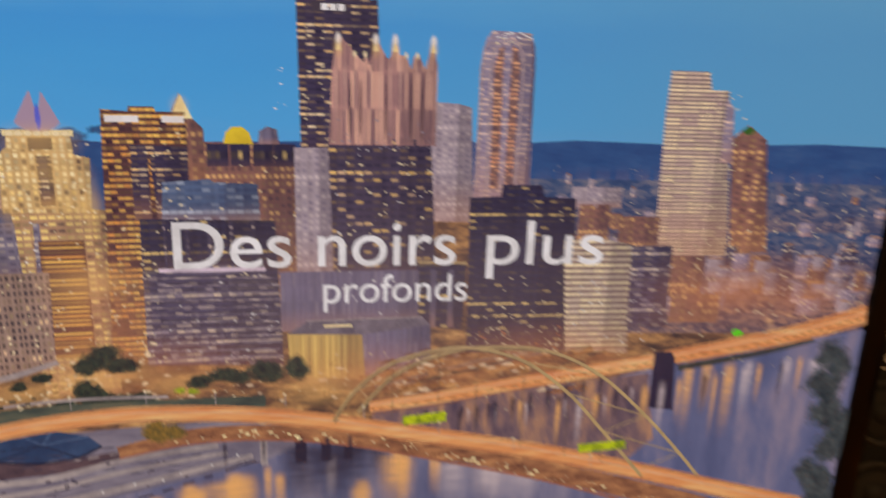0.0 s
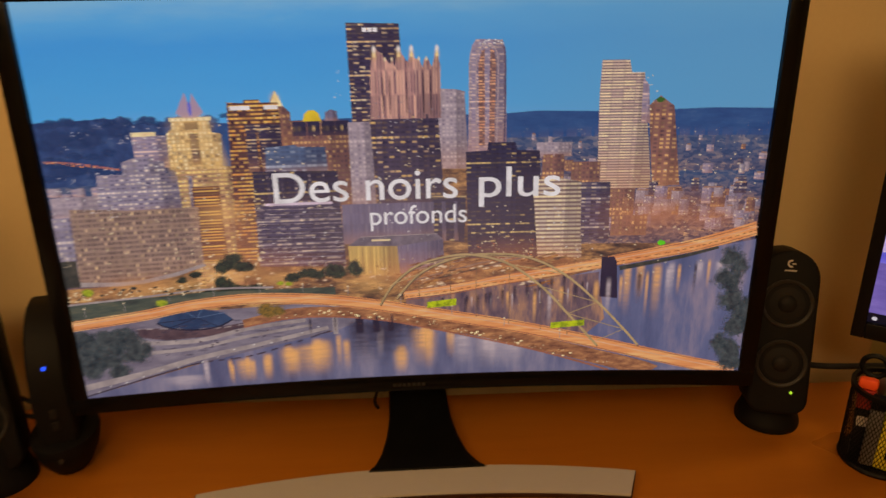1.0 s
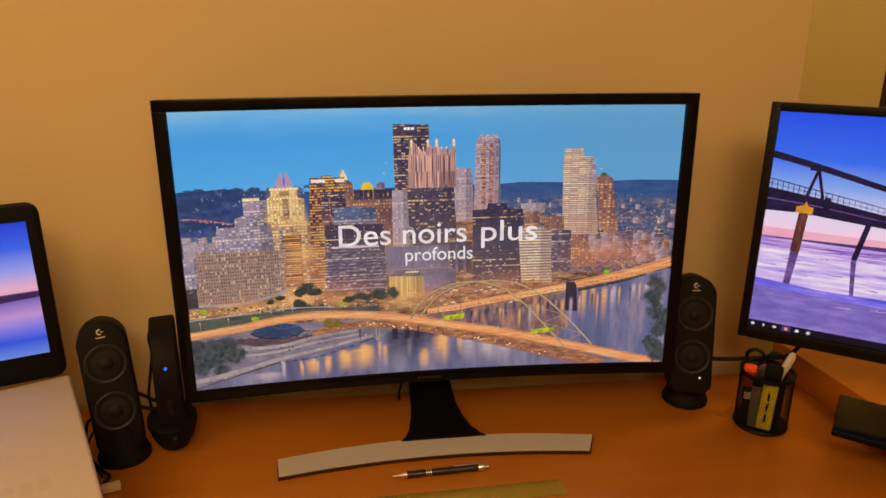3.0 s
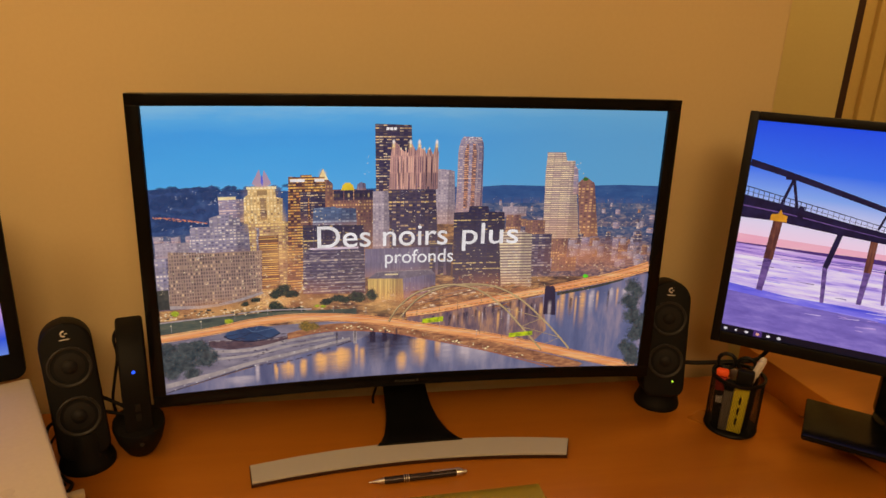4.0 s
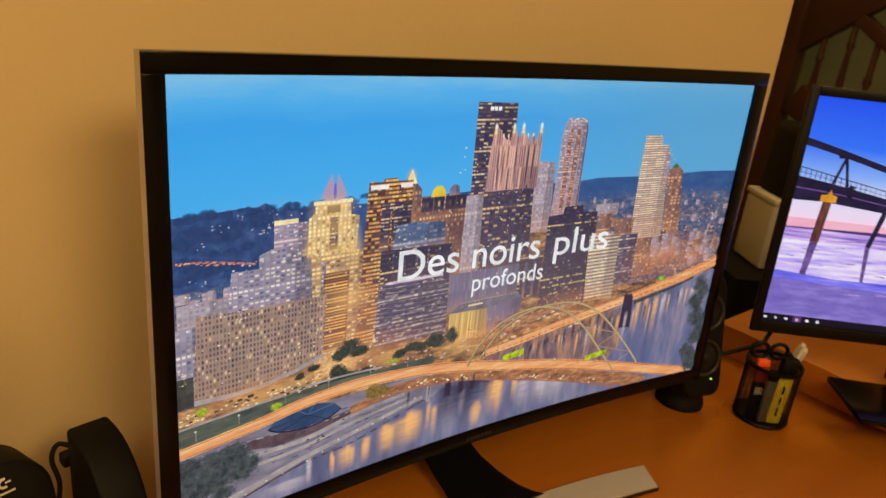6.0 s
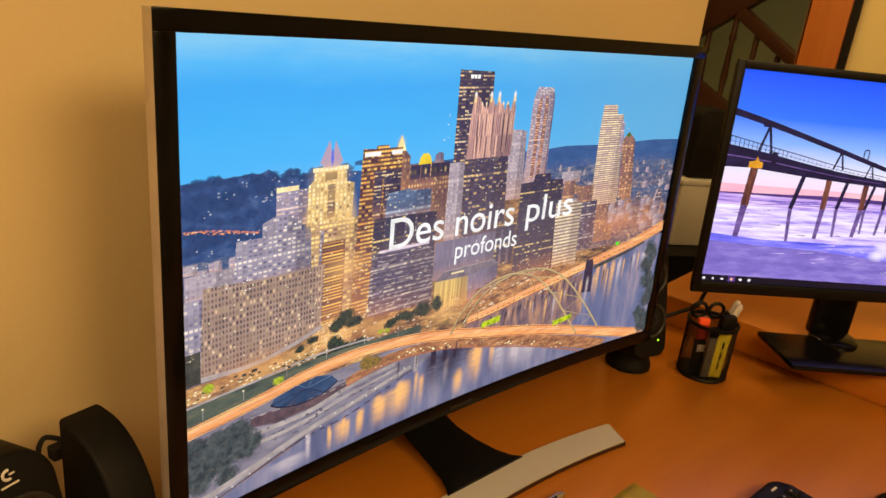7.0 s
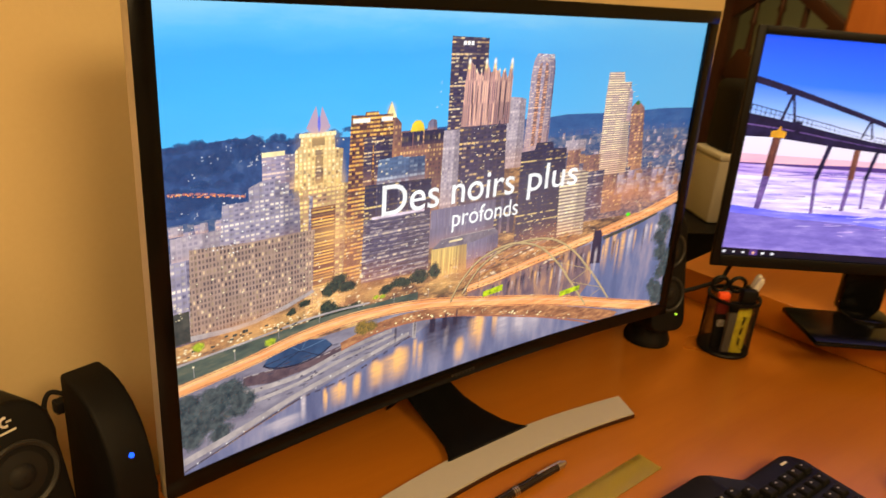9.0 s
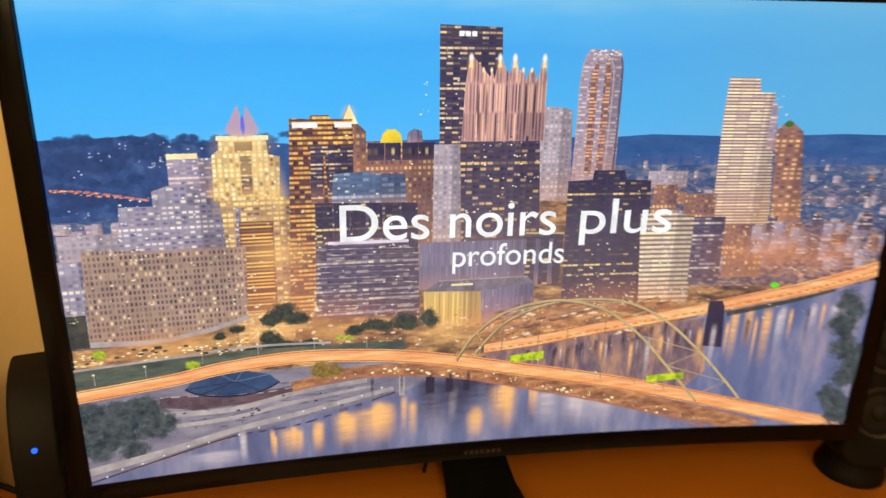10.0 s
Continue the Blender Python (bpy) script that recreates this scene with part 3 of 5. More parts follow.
# ---- pen, ruler, keyboard, mouse ----
pen = thing("ballpoint_pen", pose(-0.0725, 0.3395, 0.7555, 0, 90, 3.5), "dark metal ballpoint pen with silver tip lying on the desk", "pen")
PR = 0.0049
part("tip", lathe([(0.0006, 0), (0.0013, 0.004), (0.0042, 0.019), (PR, 0.021)], 20), M_SILVER, pen, "silver cone tip")
part("barrel", lathe([(PR, 0.021), (PR, 0.047), (PR + 0.0004, 0.0475), (PR + 0.0004, 0.054), (PR, 0.0545), (PR, 0.122)], 20), M_PEN, pen)
for k in range(3):
    part("ring", lathe([(PR, 0.0475 + k * 0.003), (PR + 0.0007, 0.048 + k * 0.003), (PR + 0.0007, 0.049 + k * 0.003), (PR, 0.0495 + k * 0.003)], 20), M_SILVER, pen, "silver ring")
part("end", lathe([(PR, 0.122), (PR + 0.0003, 0.123), (PR + 0.0003, 0.131), (0.003, 0.132), (0.003, 0.137), (0.002, 0.138)], 20), M_SILVER, pen, "silver push button")
part("clip", box(-0.0072, -0.0058, -0.0014, 0.0014, 0.088, 0.128, 0.0005), M_SILVER, pen, "silver clip")

m = Mat("yellow_green_clear_plastic")
m.set(Base_Color=rgb(0.42, 0.40, 0.035), Roughness=0.25, Alpha=0.34)
M_RULER = m.mat
ruler = thing("ruler", pose(-0.139, 0.2685, 0.7505, 0, 0, 2.4), "yellow-green see-through plastic ruler lying on the desk", "ruler")
part("blade", box(0, 0.300, 0, 0.032, 0, 0.0022, 0.0006), M_RULER, ruler)
ticks = bmesh.new()
for k in range(1, 147):
    ln = 0.008 if k % 5 == 0 else 0.005
    box(0.002 + k * 0.002, 0.0024 + k * 0.002, 0.0305 - ln, 0.0305, 0.0022, 0.0024, bm=ticks)
tagged(part("scale_marks", ticks, M_BROWN_EDGE, ruler, "fine dark scale marks", smooth=False), kind="stuff")

kb = thing("keyboard", pose(0.299, 0.205, 0.7505), "black curved ergonomic keyboard on the desk", "keyboard")


def top_edge(x):
    t = min(1.0, max(0.0, (0.130 - abs(x + 0.22)) / 0.045))
    return 0.034 * t * t * (3 - 2 * t)


bm = bmesh.new()
rows = []
for k in range(61):
    x = -0.44 * k / 60
    r = 0.016
    end = min(k, 60 - k) / 60 * 0.44
    cut = 0.0 if end > r else r - math.sqrt(max(0.0, r * r - (r - end) ** 2))
    yt, yb = top_edge(x) - cut, -0.19 + cut
    rows.append([bm.verts.new(p) for p in ((x, yb, 0.0), (x, yt, 0.0), (x, yt, 0.017), (x, yt - 0.006, 0.021), (x, yb + 0.005, 0.014), (x, yb, 0.010))])
for a, b in zip(rows, rows[1:]):
    for i in range(6):
        bm.faces.new((a[i], a[(i + 1) % 6], b[(i + 1) % 6], b[i]))
bm.faces.new(rows[0])
bm.faces.new(rows[-1])
bmesh.ops.recalc_face_normals(bm, faces=bm.faces[:])
part("body", bm, M_BLACK, kb)
key = bmesh.new()
bmesh.ops.create_cube(key, size=1.0)
for v in key.verts:
    s = 0.82 if v.co.z > 0 else 1.0
    v.co = Vector((v.co.x * 0.0165 * s, v.co.y * 0.0165 * s, v.co.z * 0.007))
bmesh.ops.bevel(key, geom=key.edges[:], offset=0.0012, segments=1, affect="EDGES")
key_mesh = bpy.data.meshes.new("key")
key.to_mesh(key_mesh)
key.free()
key_mesh.materials.append(M_MATT)
M_KEYPRINT = plastic("grey_key_print", rgb(0.3, 0.29, 0.27), 0.5, 0.02)
legend = bpy.data.meshes.new("key_mark")
lb = box(-0.0035, -0.0005, 0.001, 0.0028, 0.0036, 0.0038)
lb.to_mesh(legend)
lb.free()
legend.materials.append(M_KEYPRINT)
for row in range(6):
    for col in range(22):
        x = -0.018 - col * 0.0192
        y = -0.030 - row * 0.0215 + 0.6 * top_edge(x) * (1 - row / 7)
        k = new("key", key_mesh)
        k.parent = kb
        k.location = (x, y, 0.0225 - row * 0.0011)
        mk = new("key_mark", legend)
        mk.parent = k
part("side_light", box(-0.034, -0.022, -0.0135, -0.0105, 0.0205, 0.0215, 0.0004), M_PRINT, kb)

ms = thing("mouse", pose(0.383, 0.059, 0.7505, 0, 0, -4), "black computer mouse beside the keyboard", "mouse")
bm = bmesh.new()
bmesh.ops.create_uvsphere(bm, u_segments=32, v_segments=20, radius=1.0)
for v in bm.verts:
    z = max(v.co.z, -0.15)
    v.co = Vector((v.co.x * 0.034 * (1 - 0.08 * v.co.y), v.co.y * 0.056, (z + 0.15) * 0.031))
part("shell", bm, M_GLOSS, ms)
part("wheel", moved(lathe([(0.006, -0.003), (0.008, -0.002), (0.008, 0.002), (0.006, 0.003)], 20), pose(0, 0.030, 0.0285, 0, 90)), M_RING, ms)

# ---- cables ----


def cable(points, r, label):
    return tagged(finish("cable", tube(points, r), M_RUBBER, smooth=True), label, "cable")


cable([(0.435, 0.515, 0.822), (0.47, 0.487, 0.830), (0.52, 0.480, 0.832), (0.575, 0.480, 0.832), (0.602, 0.485, 0.847), (0.64, 0.47, 0.93)], 0.0036, "black cable from the loudspeaker to the flat monitor")
cable([(-0.455, 0.478, 0.838), (-0.438, 0.476, 0.831), (-0.423, 0.476, 0.822), (-0.405, 0.480, 0.809), (-0.385, 0.492, 0.80)], 0.0026, "thin black cable behind the loudspeaker")
cable([(-0.455, 0.478, 0.810), (-0.438, 0.476, 0.808), (-0.425, 0.476, 0.8045), (-0.408, 0.480, 0.798), (-0.385, 0.492, 0.79)], 0.0026, "thin black cable behind the loudspeaker")
cable([(-0.412, 0.528, 0.905), (-0.424, 0.533, 0.908), (-0.430, 0.530, 0.895), (-0.426, 0.524, 0.871), (-0.433, 0.523, 0.833), (-0.439, 0.523, 0.794), (-0.43, 0.53, 0.756), (-0.40, 0.55, 0.7535)], 0.0022, "black cable from the mini computer")
pl = thing("power_plug", pose(-0.412, 0.522, 0.900, 0, 0, 14), "small black plug in the mini computer's side", "plug")
part("body", box(-0.012, 0.006, -0.005, 0.006, -0.006, 0.006, 0.002), M_RUBBER, pl)
cable([(-0.485, 0.478, 0.797), (-0.511, 0.474, 0.792), (-0.518, 0.470, 0.772), (-0.508, 0.44, 0.755), (-0.475, 0.400, 0.754), (-0.461, 0.385, 0.7545), (-0.463, 0.362, 0.756)], 0.0024, "thin black cable beside the cream box")
cable([(-0.475, 0.49, 0.79), (-0.505, 0.475, 0.775), (-0.512, 0.455, 0.76), (-0.50, 0.43, 0.754), (-0.47, 0.385, 0.754)], 0.0018, "thin black cable beside the cream box")
cable([(-0.045, 0.53, 0.84), (-0.047, 0.525, 0.80), (-0.052, 0.53, 0.775), (-0.05, 0.55, 0.752)], 0.002, "black cable hanging behind the monitor neck")
plug = thing("white_plug", pose(-0.454, 0.357, 0.7505, 0, 0, 20), "small cream plug on a cable lying on the desk", "plug")
part("body", box(-0.012, 0.016, -0.006, 0.006, 0, 0.010, 0.002), M_CREAM, plug)

# ---- the pictures on the screens ----
def uv_xy(m):
    c = m.node("ShaderNodeTexCoord")
    s = m.node("ShaderNodeSeparateXYZ")
    m.link(c.outputs["UV"], s.inputs[0])
    return c.outputs["UV"], s.outputs[0], s.outputs[1]


HAZE = (168, 146, 150)


def lift(c, k=0.03):
    """A colour pulled towards HAZE: dusk haze and the panel's washed-out look painted in."""
    return tuple(a + (b - a) * k for a, b in zip(c, HAZE))


def ramp01(m, value, lo, hi):
    n = m.node("ShaderNodeMapRange")
    n.interpolation_type = "SMOOTHSTEP"
    m.link(value, n.inputs[0])
    n.inputs[1].default_value, n.inputs[2].default_value = lo, hi
    return n.outputs[0]


def local(m):
    """Place within the whole shape, 0 to 1 across and down."""
    n = m.node("ShaderNodeUVMap")
    n.uv_map = "whole"
    s = m.node("ShaderNodeSeparateXYZ")
    m.link(n.outputs[0], s.inputs[0])
    return s.outputs[0], s.outputs[1]


def facade(name, wall, pane, lit, share, across=0.62, up=0.55, rows=0.1, lit2=None, fold=0.62, foot=0.3, dim=0.45):
    """Windows in the cells of the uv map: share of them lit, rows the share of storeys lit right along, fold where the shaded side begins."""
    m = Mat("picture_" + name)
    uv, u, v = uv_xy(m)
    fl = m.node("ShaderNodeVectorMath")
    fl.operation = "FLOOR"
    m.link(uv, fl.inputs[0])
    rnd = m.node("ShaderNodeTexWhiteNoise")
    rnd.noise_dimensions = "2D"
    m.link(fl.outputs[0], rnd.inputs["Vector"])
    storey = m.node("ShaderNodeTexWhiteNoise")
    storey.noise_dimensions = "1D"
    m.link(m.math("FLOOR", v), storey.inputs["W"])
    fu = m.math("ABSOLUTE", m.math("SUBTRACT", m.math("FRACT", u), 0.5))
    fv = m.math("ABSOLUTE", m.math("SUBTRACT", m.math("FRACT", v), 0.5))
    inside = m.math("MULTIPLY", ramp01(m, fu, across / 2 + 0.1, max(0.0, across / 2 - 0.1)), ramp01(m, fv, up / 2 + 0.13, max(0.0, up / 2 - 0.13)))
    rs = m.node("ShaderNodeSeparateColor")
    m.link(rnd.outputs["Color"], rs.inputs[0])
    on = m.math("MAXIMUM", m.math("LESS_THAN", rnd.outputs["Value"], share), m.math("MULTIPLY", m.math("LESS_THAN", storey.outputs["Value"], rows), m.math("LESS_THAN", rs.outputs[2], 0.8)))
    on = m.math("MULTIPLY", on, m.math("MULTIPLY_ADD", rs.outputs[0], 0.45, 0.6))
    soft = m.noise(m.coords("Object"), 34.0, 5.0, 0.65)
    wu, wv = local(m)
    wall = lift(wall)
    base = m.mix(soft, srgb(*[c * 0.74 for c in wall]), srgb(*[min(255, c * 1.22) for c in wall]))
    tone = m.mix(rs.outputs[1], srgb(*lit), srgb(*(lit2 or lit)))
    patchy = m.noise(m.coords("Object"), 24.0, 3.0, 0.6)
    faint = m.math("MULTIPLY", m.math("POWER", rs.outputs[2], 3.0), dim)
    on = m.math("MULTIPLY", m.math("MAXIMUM", on, faint), m.math("MULTIPLY_ADD", patchy, 1.7, 0.35))
    window = m.mix(on, srgb(*lift(pane)), tone)
    col = m.mix(inside, base, window)
    pillar = m.node("ShaderNodeTexWhiteNoise")
    pillar.noise_dimensions = "1D"
    m.link(m.math("FLOOR", m.math("MULTIPLY", u, 2.0)), pillar.inputs["W"])
    col = m.mix(m.math("MULTIPLY", pillar.outputs["Value"], 0.22), col, srgb(*[min(255, c * 1.25 + 18) for c in wall]))
    col = m.mix(m.math("MULTIPLY", storey.outputs["Value"], 0.16), col, srgb(58, 52, 70))
    blur = m.noise(m.coords("Object", (1.0, 1.0, 1.0)), 95.0, 4.0, 0.7)
    col = m.mix(ramp01(m, blur, 0.6, 0.9), col, srgb(*[min(255, c * 1.12 + 14) for c in wall]))
    shade = m.math("MULTIPLY", ramp01(m, wu, fold, fold + 0.03), 0.34)
    col = m.mix(shade, col, srgb(44, 40, 62))
    col = m.mix(m.math("MULTIPLY", ramp01(m, wv, 0.55, 1.05), foot), col, srgb(206, 142, 92))
    return m.glow(col, 1.2)


def mottled(name, scale, *stops, detail=6.0, stretch=(1, 1, 1), strength=1.0):
    m = Mat("picture_" + name)
    n = m.noise(m.coords("Object", stretch), scale, detail, 0.65)
    return m.glow(m.ramp(n, *[(at, srgb(*c)) for at, c in stops]), strength)


def flatcol(name, c, strength=1.0):
    return mottled(name, 60.0, (0.3, [k * 0.88 for k in c]), (0.7, [min(255, k * 1.08) for k in c]), strength=strength)


def haloed(name, colour, most, edge=0.15, ragged=0.0, grain=120.0, dark=None, square=False, tall=False):
    """A patch of light or leaves whose rim fades out: most is how far it covers at its middle, ragged how torn its rim is."""
    m = Mat("picture_" + name)
    wu, wv = local(m)
    du, dv = m.math("ABSOLUTE", m.math("SUBTRACT", wu, 0.5)), m.math("ABSOLUTE", m.math("SUBTRACT", wv, 0.5))
    if tall:
        cover = m.math("MULTIPLY", m.math("MULTIPLY", ramp01(m, du, 0.5, 0.05), ramp01(m, wv, 1.0, 0.15)), ramp01(m, wv, 0.0, 0.2))
        cover = m.math("MULTIPLY", cover, m.math("MULTIPLY_ADD", m.noise(m.coords("Object", (0.5, 1, 3.0)), 120.0, 3.0), 1.2, 0.4))
    else:
        r = m.math("SQRT", m.math("ADD", m.math("MULTIPLY", du, du), m.math("MULTIPLY", dv, dv)))
        if ragged:
            r = m.math("ADD", r, m.math("MULTIPLY", m.math("SUBTRACT", m.noise(m.coords("Object"), grain, 5.0, 0.7), 0.5), ragged))
        cover = ramp01(m, r, 0.5, edge)
    tint = srgb(*colour)
    if dark:
        tint = m.ramp(m.noise(m.coords("Object"), grain * 1.3, 6.0, 0.7), (0.35, srgb(*dark)), (0.7, srgb(*colour)))
    m.glow(tint)
    m.set(Alpha=m.math("MULTIPLY", cover, most))
    return m.mat


def shaded_sky(name, turn, *stops, grey=None):
    """A sky whose colour runs down the screen, with thin drifting cloud."""
    m = Mat("picture_" + name)
    uv, u, v = uv_xy(m)
    cloud = m.noise(m.coords("Object", (1.0, 1.0, 4.5)), 7.0, 5.0, 0.6)
    at = m.math("ADD", v, m.math("MULTIPLY", m.math("SUBTRACT", cloud, 0.5), turn))
    col = m.ramp(at, *[(k, srgb(*c)) for k, c in stops])
    if grey:
        col = m.mix(m.math("MULTIPLY", ramp01(m, u, 0.25, 1.0), 0.75), col, srgb(*grey))
    return m.glow(col)


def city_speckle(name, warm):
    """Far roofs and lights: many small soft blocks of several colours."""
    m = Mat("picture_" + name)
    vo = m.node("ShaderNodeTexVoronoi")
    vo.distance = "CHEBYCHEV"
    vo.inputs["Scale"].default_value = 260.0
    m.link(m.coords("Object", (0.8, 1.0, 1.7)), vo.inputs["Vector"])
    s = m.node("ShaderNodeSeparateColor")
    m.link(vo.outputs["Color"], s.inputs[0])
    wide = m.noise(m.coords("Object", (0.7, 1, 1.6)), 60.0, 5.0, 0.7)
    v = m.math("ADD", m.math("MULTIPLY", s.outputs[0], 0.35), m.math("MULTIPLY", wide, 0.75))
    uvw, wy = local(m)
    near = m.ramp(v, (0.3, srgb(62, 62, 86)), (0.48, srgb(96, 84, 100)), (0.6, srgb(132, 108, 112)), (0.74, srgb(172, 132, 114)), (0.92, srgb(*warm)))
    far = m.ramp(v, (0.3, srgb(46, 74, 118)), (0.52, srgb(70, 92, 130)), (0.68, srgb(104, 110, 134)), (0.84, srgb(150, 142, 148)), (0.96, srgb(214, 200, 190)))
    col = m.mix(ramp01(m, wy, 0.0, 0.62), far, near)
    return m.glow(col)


class Picture:
    """Flat shapes laid one over another on a screen; places in millimetres from its top left corner."""

    def __init__(self, place, step):
        self.bm, self.mats, self.place, self.step, self.layer = bmesh.new(), [], place, step, 0
        self.uv = self.bm.loops.layers.uv.new("cells")
        self.whole = self.bm.loops.layers.uv.new("whole")

    def shape(self, pts, mat, cells=(1, 1)):
        self.layer += 1
        if mat not in self.mats:
            self.mats.append(mat)
        bm = bmesh.new()
        f = bm.faces.new([bm.verts.new((x, 0, -y)) for x, y in pts])
        if len(pts) > 4:
            bmesh.ops.triangulate(bm, faces=[f])
        xs, ys = [p[0] for p in pts], [p[1] for p in pts]
        x0, x1, y0, y1 = min(xs), max(xs), min(ys), max(ys)
        n = int((x1 - x0) / self.step)
        for k in range(1, n + 1):
            bmesh.ops.bisect_plane(bm, geom=bm.verts[:] + bm.edges[:] + bm.faces[:], plane_co=(x0 + (x1 - x0) * k / (n + 1), 0, 0), plane_no=(1, 0, 0))
        index = self.mats.index(mat)
        for g in bm.faces:
            vs = [self.bm.verts.new(self.place(v.co.x, -v.co.z, self.layer)) for v in g.verts]
            h = self.bm.faces.new(vs)
            h.material_index = index
            for l, v in zip(h.loops, g.verts):
                du, dv = (v.co.x - x0) / max(x1 - x0, 1e-6), (-v.co.z - y0) / max(y1 - y0, 1e-6)
                l[self.whole].uv = (du, dv)
                l[self.uv].uv = (du * cells[0], dv * cells[1])
        bm.free()

    def rect(self, x0, y0, x1, y1, mat, cells=(1, 1)):
        self.shape([(x0, y1), (x1, y1), (x1, y0), (x0, y0)], mat, cells)

    def band(self, pts, w0, w1, mat, n=6):
        """A ribbon along a smooth line, as wide as w0 at its start and w1 at its end."""
        line = []
        for k in range(len(pts) - 1):
            p0, p1, p2, p3 = [Vector(pts[i]) for i in (max(k - 1, 0), k, k + 1, min(k + 2, len(pts) - 1))]
            for i in range(n):
                t = i / n
                line.append(0.5 * (2 * p1 + (p2 - p0) * t + (2 * p0 - 5 * p1 + 4 * p2 - p3) * t * t + (3 * p1 - p0 - 3 * p2 + p3) * t ** 3))
        line.append(Vector(pts[-1]))
        up, low = [], []
        for k, p in enumerate(line):
            d = (line[min(k + 1, len(line) - 1)] - line[max(k - 1, 0)]).normalized()
            w = w0 + (w1 - w0) * k / (len(line) - 1)
            up.append(p + Vector((d.y, -d.x)) * w / 2)
            low.append(p - Vector((d.y, -d.x)) * w / 2)
        for k in range(len(line) - 1):
            self.shape([tuple(q) for q in (low[k], low[k + 1], up[k + 1], up[k])], mat)
            self.layer -= 1
        self.layer += 1

    def blob(self, x, y, rx, ry, mat, rough=0.3, n=26):
        """A bushy or round outline."""
        pts = []
        for k in range(n):
            a = 2 * math.pi * k / n
            r = 1 + rough * (random.random() - 0.5)
            pts.append((x + rx * r * math.cos(a), y - ry * r * math.sin(a)))
        self.shape(pts, mat)

    def halo(self, x, y, rx, ry, mat):
        """A square that carries a patch with a fading rim."""
        self.rect(x - rx, y - ry, x + rx, y + ry, mat)

    def dots(self, count, x0, y0, x1, y1, size, mat):
        for k in range(count):
            x, y, s = random.uniform(x0, x1), random.uniform(y0, y1), size * random.uniform(0.5, 1.3)
            self.shape([(x - s, y + s * 0.5), (x + s, y + s * 0.5), (x + s, y - s * 0.5), (x - s, y - s * 0.5)], mat)
            self.layer -= 1
        self.layer += 1

    def done(self, name, parent, label):
        ob = part(name, self.bm, self.mats, parent, label, smooth=False)
        return ob


def on_curve(x, y, layer):
    x, y = min(max(x, 0.0), SCR_W * 1000), min(max(y, 0.0), SCR_H * 1000)
    return bent(x / 1000 - hw, 0.0002 - 0.000004 * layer, hh - y / 1000)


random.seed(7)
pic = Picture(on_curve, 14.0)
P_SKY = shaded_sky("dusk_sky", 0.34, (0.0, (128, 198, 238)), (0.12, (86, 182, 242)), (0.3, (62, 168, 240)), (0.5, (66, 174, 242)), (0.75, (76, 180, 244)), (1.0, (108, 184, 238)), grey=(98, 168, 208))
P_HILL = mottled("hills", 95.0, (0.3, (36, 58, 104)), (0.55, (54, 82, 132)), (0.72, (84, 106, 146)), (0.85, (128, 136, 160)))
P_HILLFAR = mottled("far_hills", 70.0, (0.3, (38, 76, 132)), (0.6, (52, 92, 146)), (0.8, (84, 112, 152)), stretch=(0.6, 1, 2))
P_HILLTREE = haloed("hill_trees", (50, 76, 122), 0.85, 0.2, 0.6, 170.0, (36, 58, 102))
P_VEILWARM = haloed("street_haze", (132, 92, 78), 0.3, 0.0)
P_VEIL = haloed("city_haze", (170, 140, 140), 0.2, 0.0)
P_TAN = mottled("tan_roofs", 90.0, (0.3, (104, 80, 76)), (0.5, (168, 126, 104)), (0.75, (226, 184, 140)), stretch=(0.6, 1, 2.0))
P_CREAM = haloed("light_trail", (255, 226, 186), 0.75, 0.12)
P_RUST = haloed("rust_patch", (122, 70, 52), 0.7, 0.15)
P_RUSTDECK = mottled("rust_deck", 90.0, (0.3, (104, 66, 58)), (0.5, (166, 112, 80)), (0.75, (226, 164, 108)), stretch=(0.7, 1, 2.0))
P_UNDER = mottled("water_under_bridge", 60.0, (0.3, (84, 72, 92)), (0.48, (132, 106, 110)), (0.64, (190, 142, 112)), (0.8, (236, 182, 122)), stretch=(1.6, 1, 0.45))
P_TRAIL = flatcol("pale_trail", (246, 190, 152))
P_TRAILDARK = flatcol("kerb_line", (172, 110, 84))
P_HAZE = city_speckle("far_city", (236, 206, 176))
P_CITY = city_speckle("near_city", (250, 200, 140))
P_GROUND = mottled("street_glow", 85.0, (0.3, (54, 48, 54)), (0.45, (118, 86, 70)), (0.6, (198, 146, 94)), (0.76, (255, 216, 140)), stretch=(0.6, 1, 1.8))
P_ROAD = mottled("lit_road", 60.0, (0.28, (222, 134, 84)), (0.5, (246, 168, 104)), (0.72, (255, 214, 146)), stretch=(0.3, 1, 3.5))
P_ROAD2 = mottled("lit_bridge_side", 60.0, (0.3, (120, 76, 52)), (0.5, (176, 116, 70)), (0.75, (236, 176, 96)), stretch=(1.6, 1, 0.6))
P_WATER = mottled("river", 20.0, (0.3, (84, 88, 122)), (0.5, (114, 116, 146)), (0.72, (160, 150, 166)), stretch=(1.6, 1, 0.4))
P_RIVER = mottled("river_blue", 22.0, (0.3, (80, 90, 128)), (0.52, (108, 114, 150)), (0.74, (168, 150, 162)), stretch=(1.5, 1, 0.35))
P_GREYSTREAK = mottled("pale_light_in_water", 40.0, (0.3, (110, 106, 130)), (0.7, (176, 166, 172)), stretch=(1.5, 1, 0.4))
P_LAWN = mottled("lawn", 50.0, (0.3, (58, 66, 66)), (0.5, (84, 94, 84)), (0.75, (136, 124, 96)), stretch=(0.5, 1, 2))
P_TREE = haloed("trees", (92, 100, 100), 1.0, 0.22, 0.7, 130.0, (40, 50, 58))
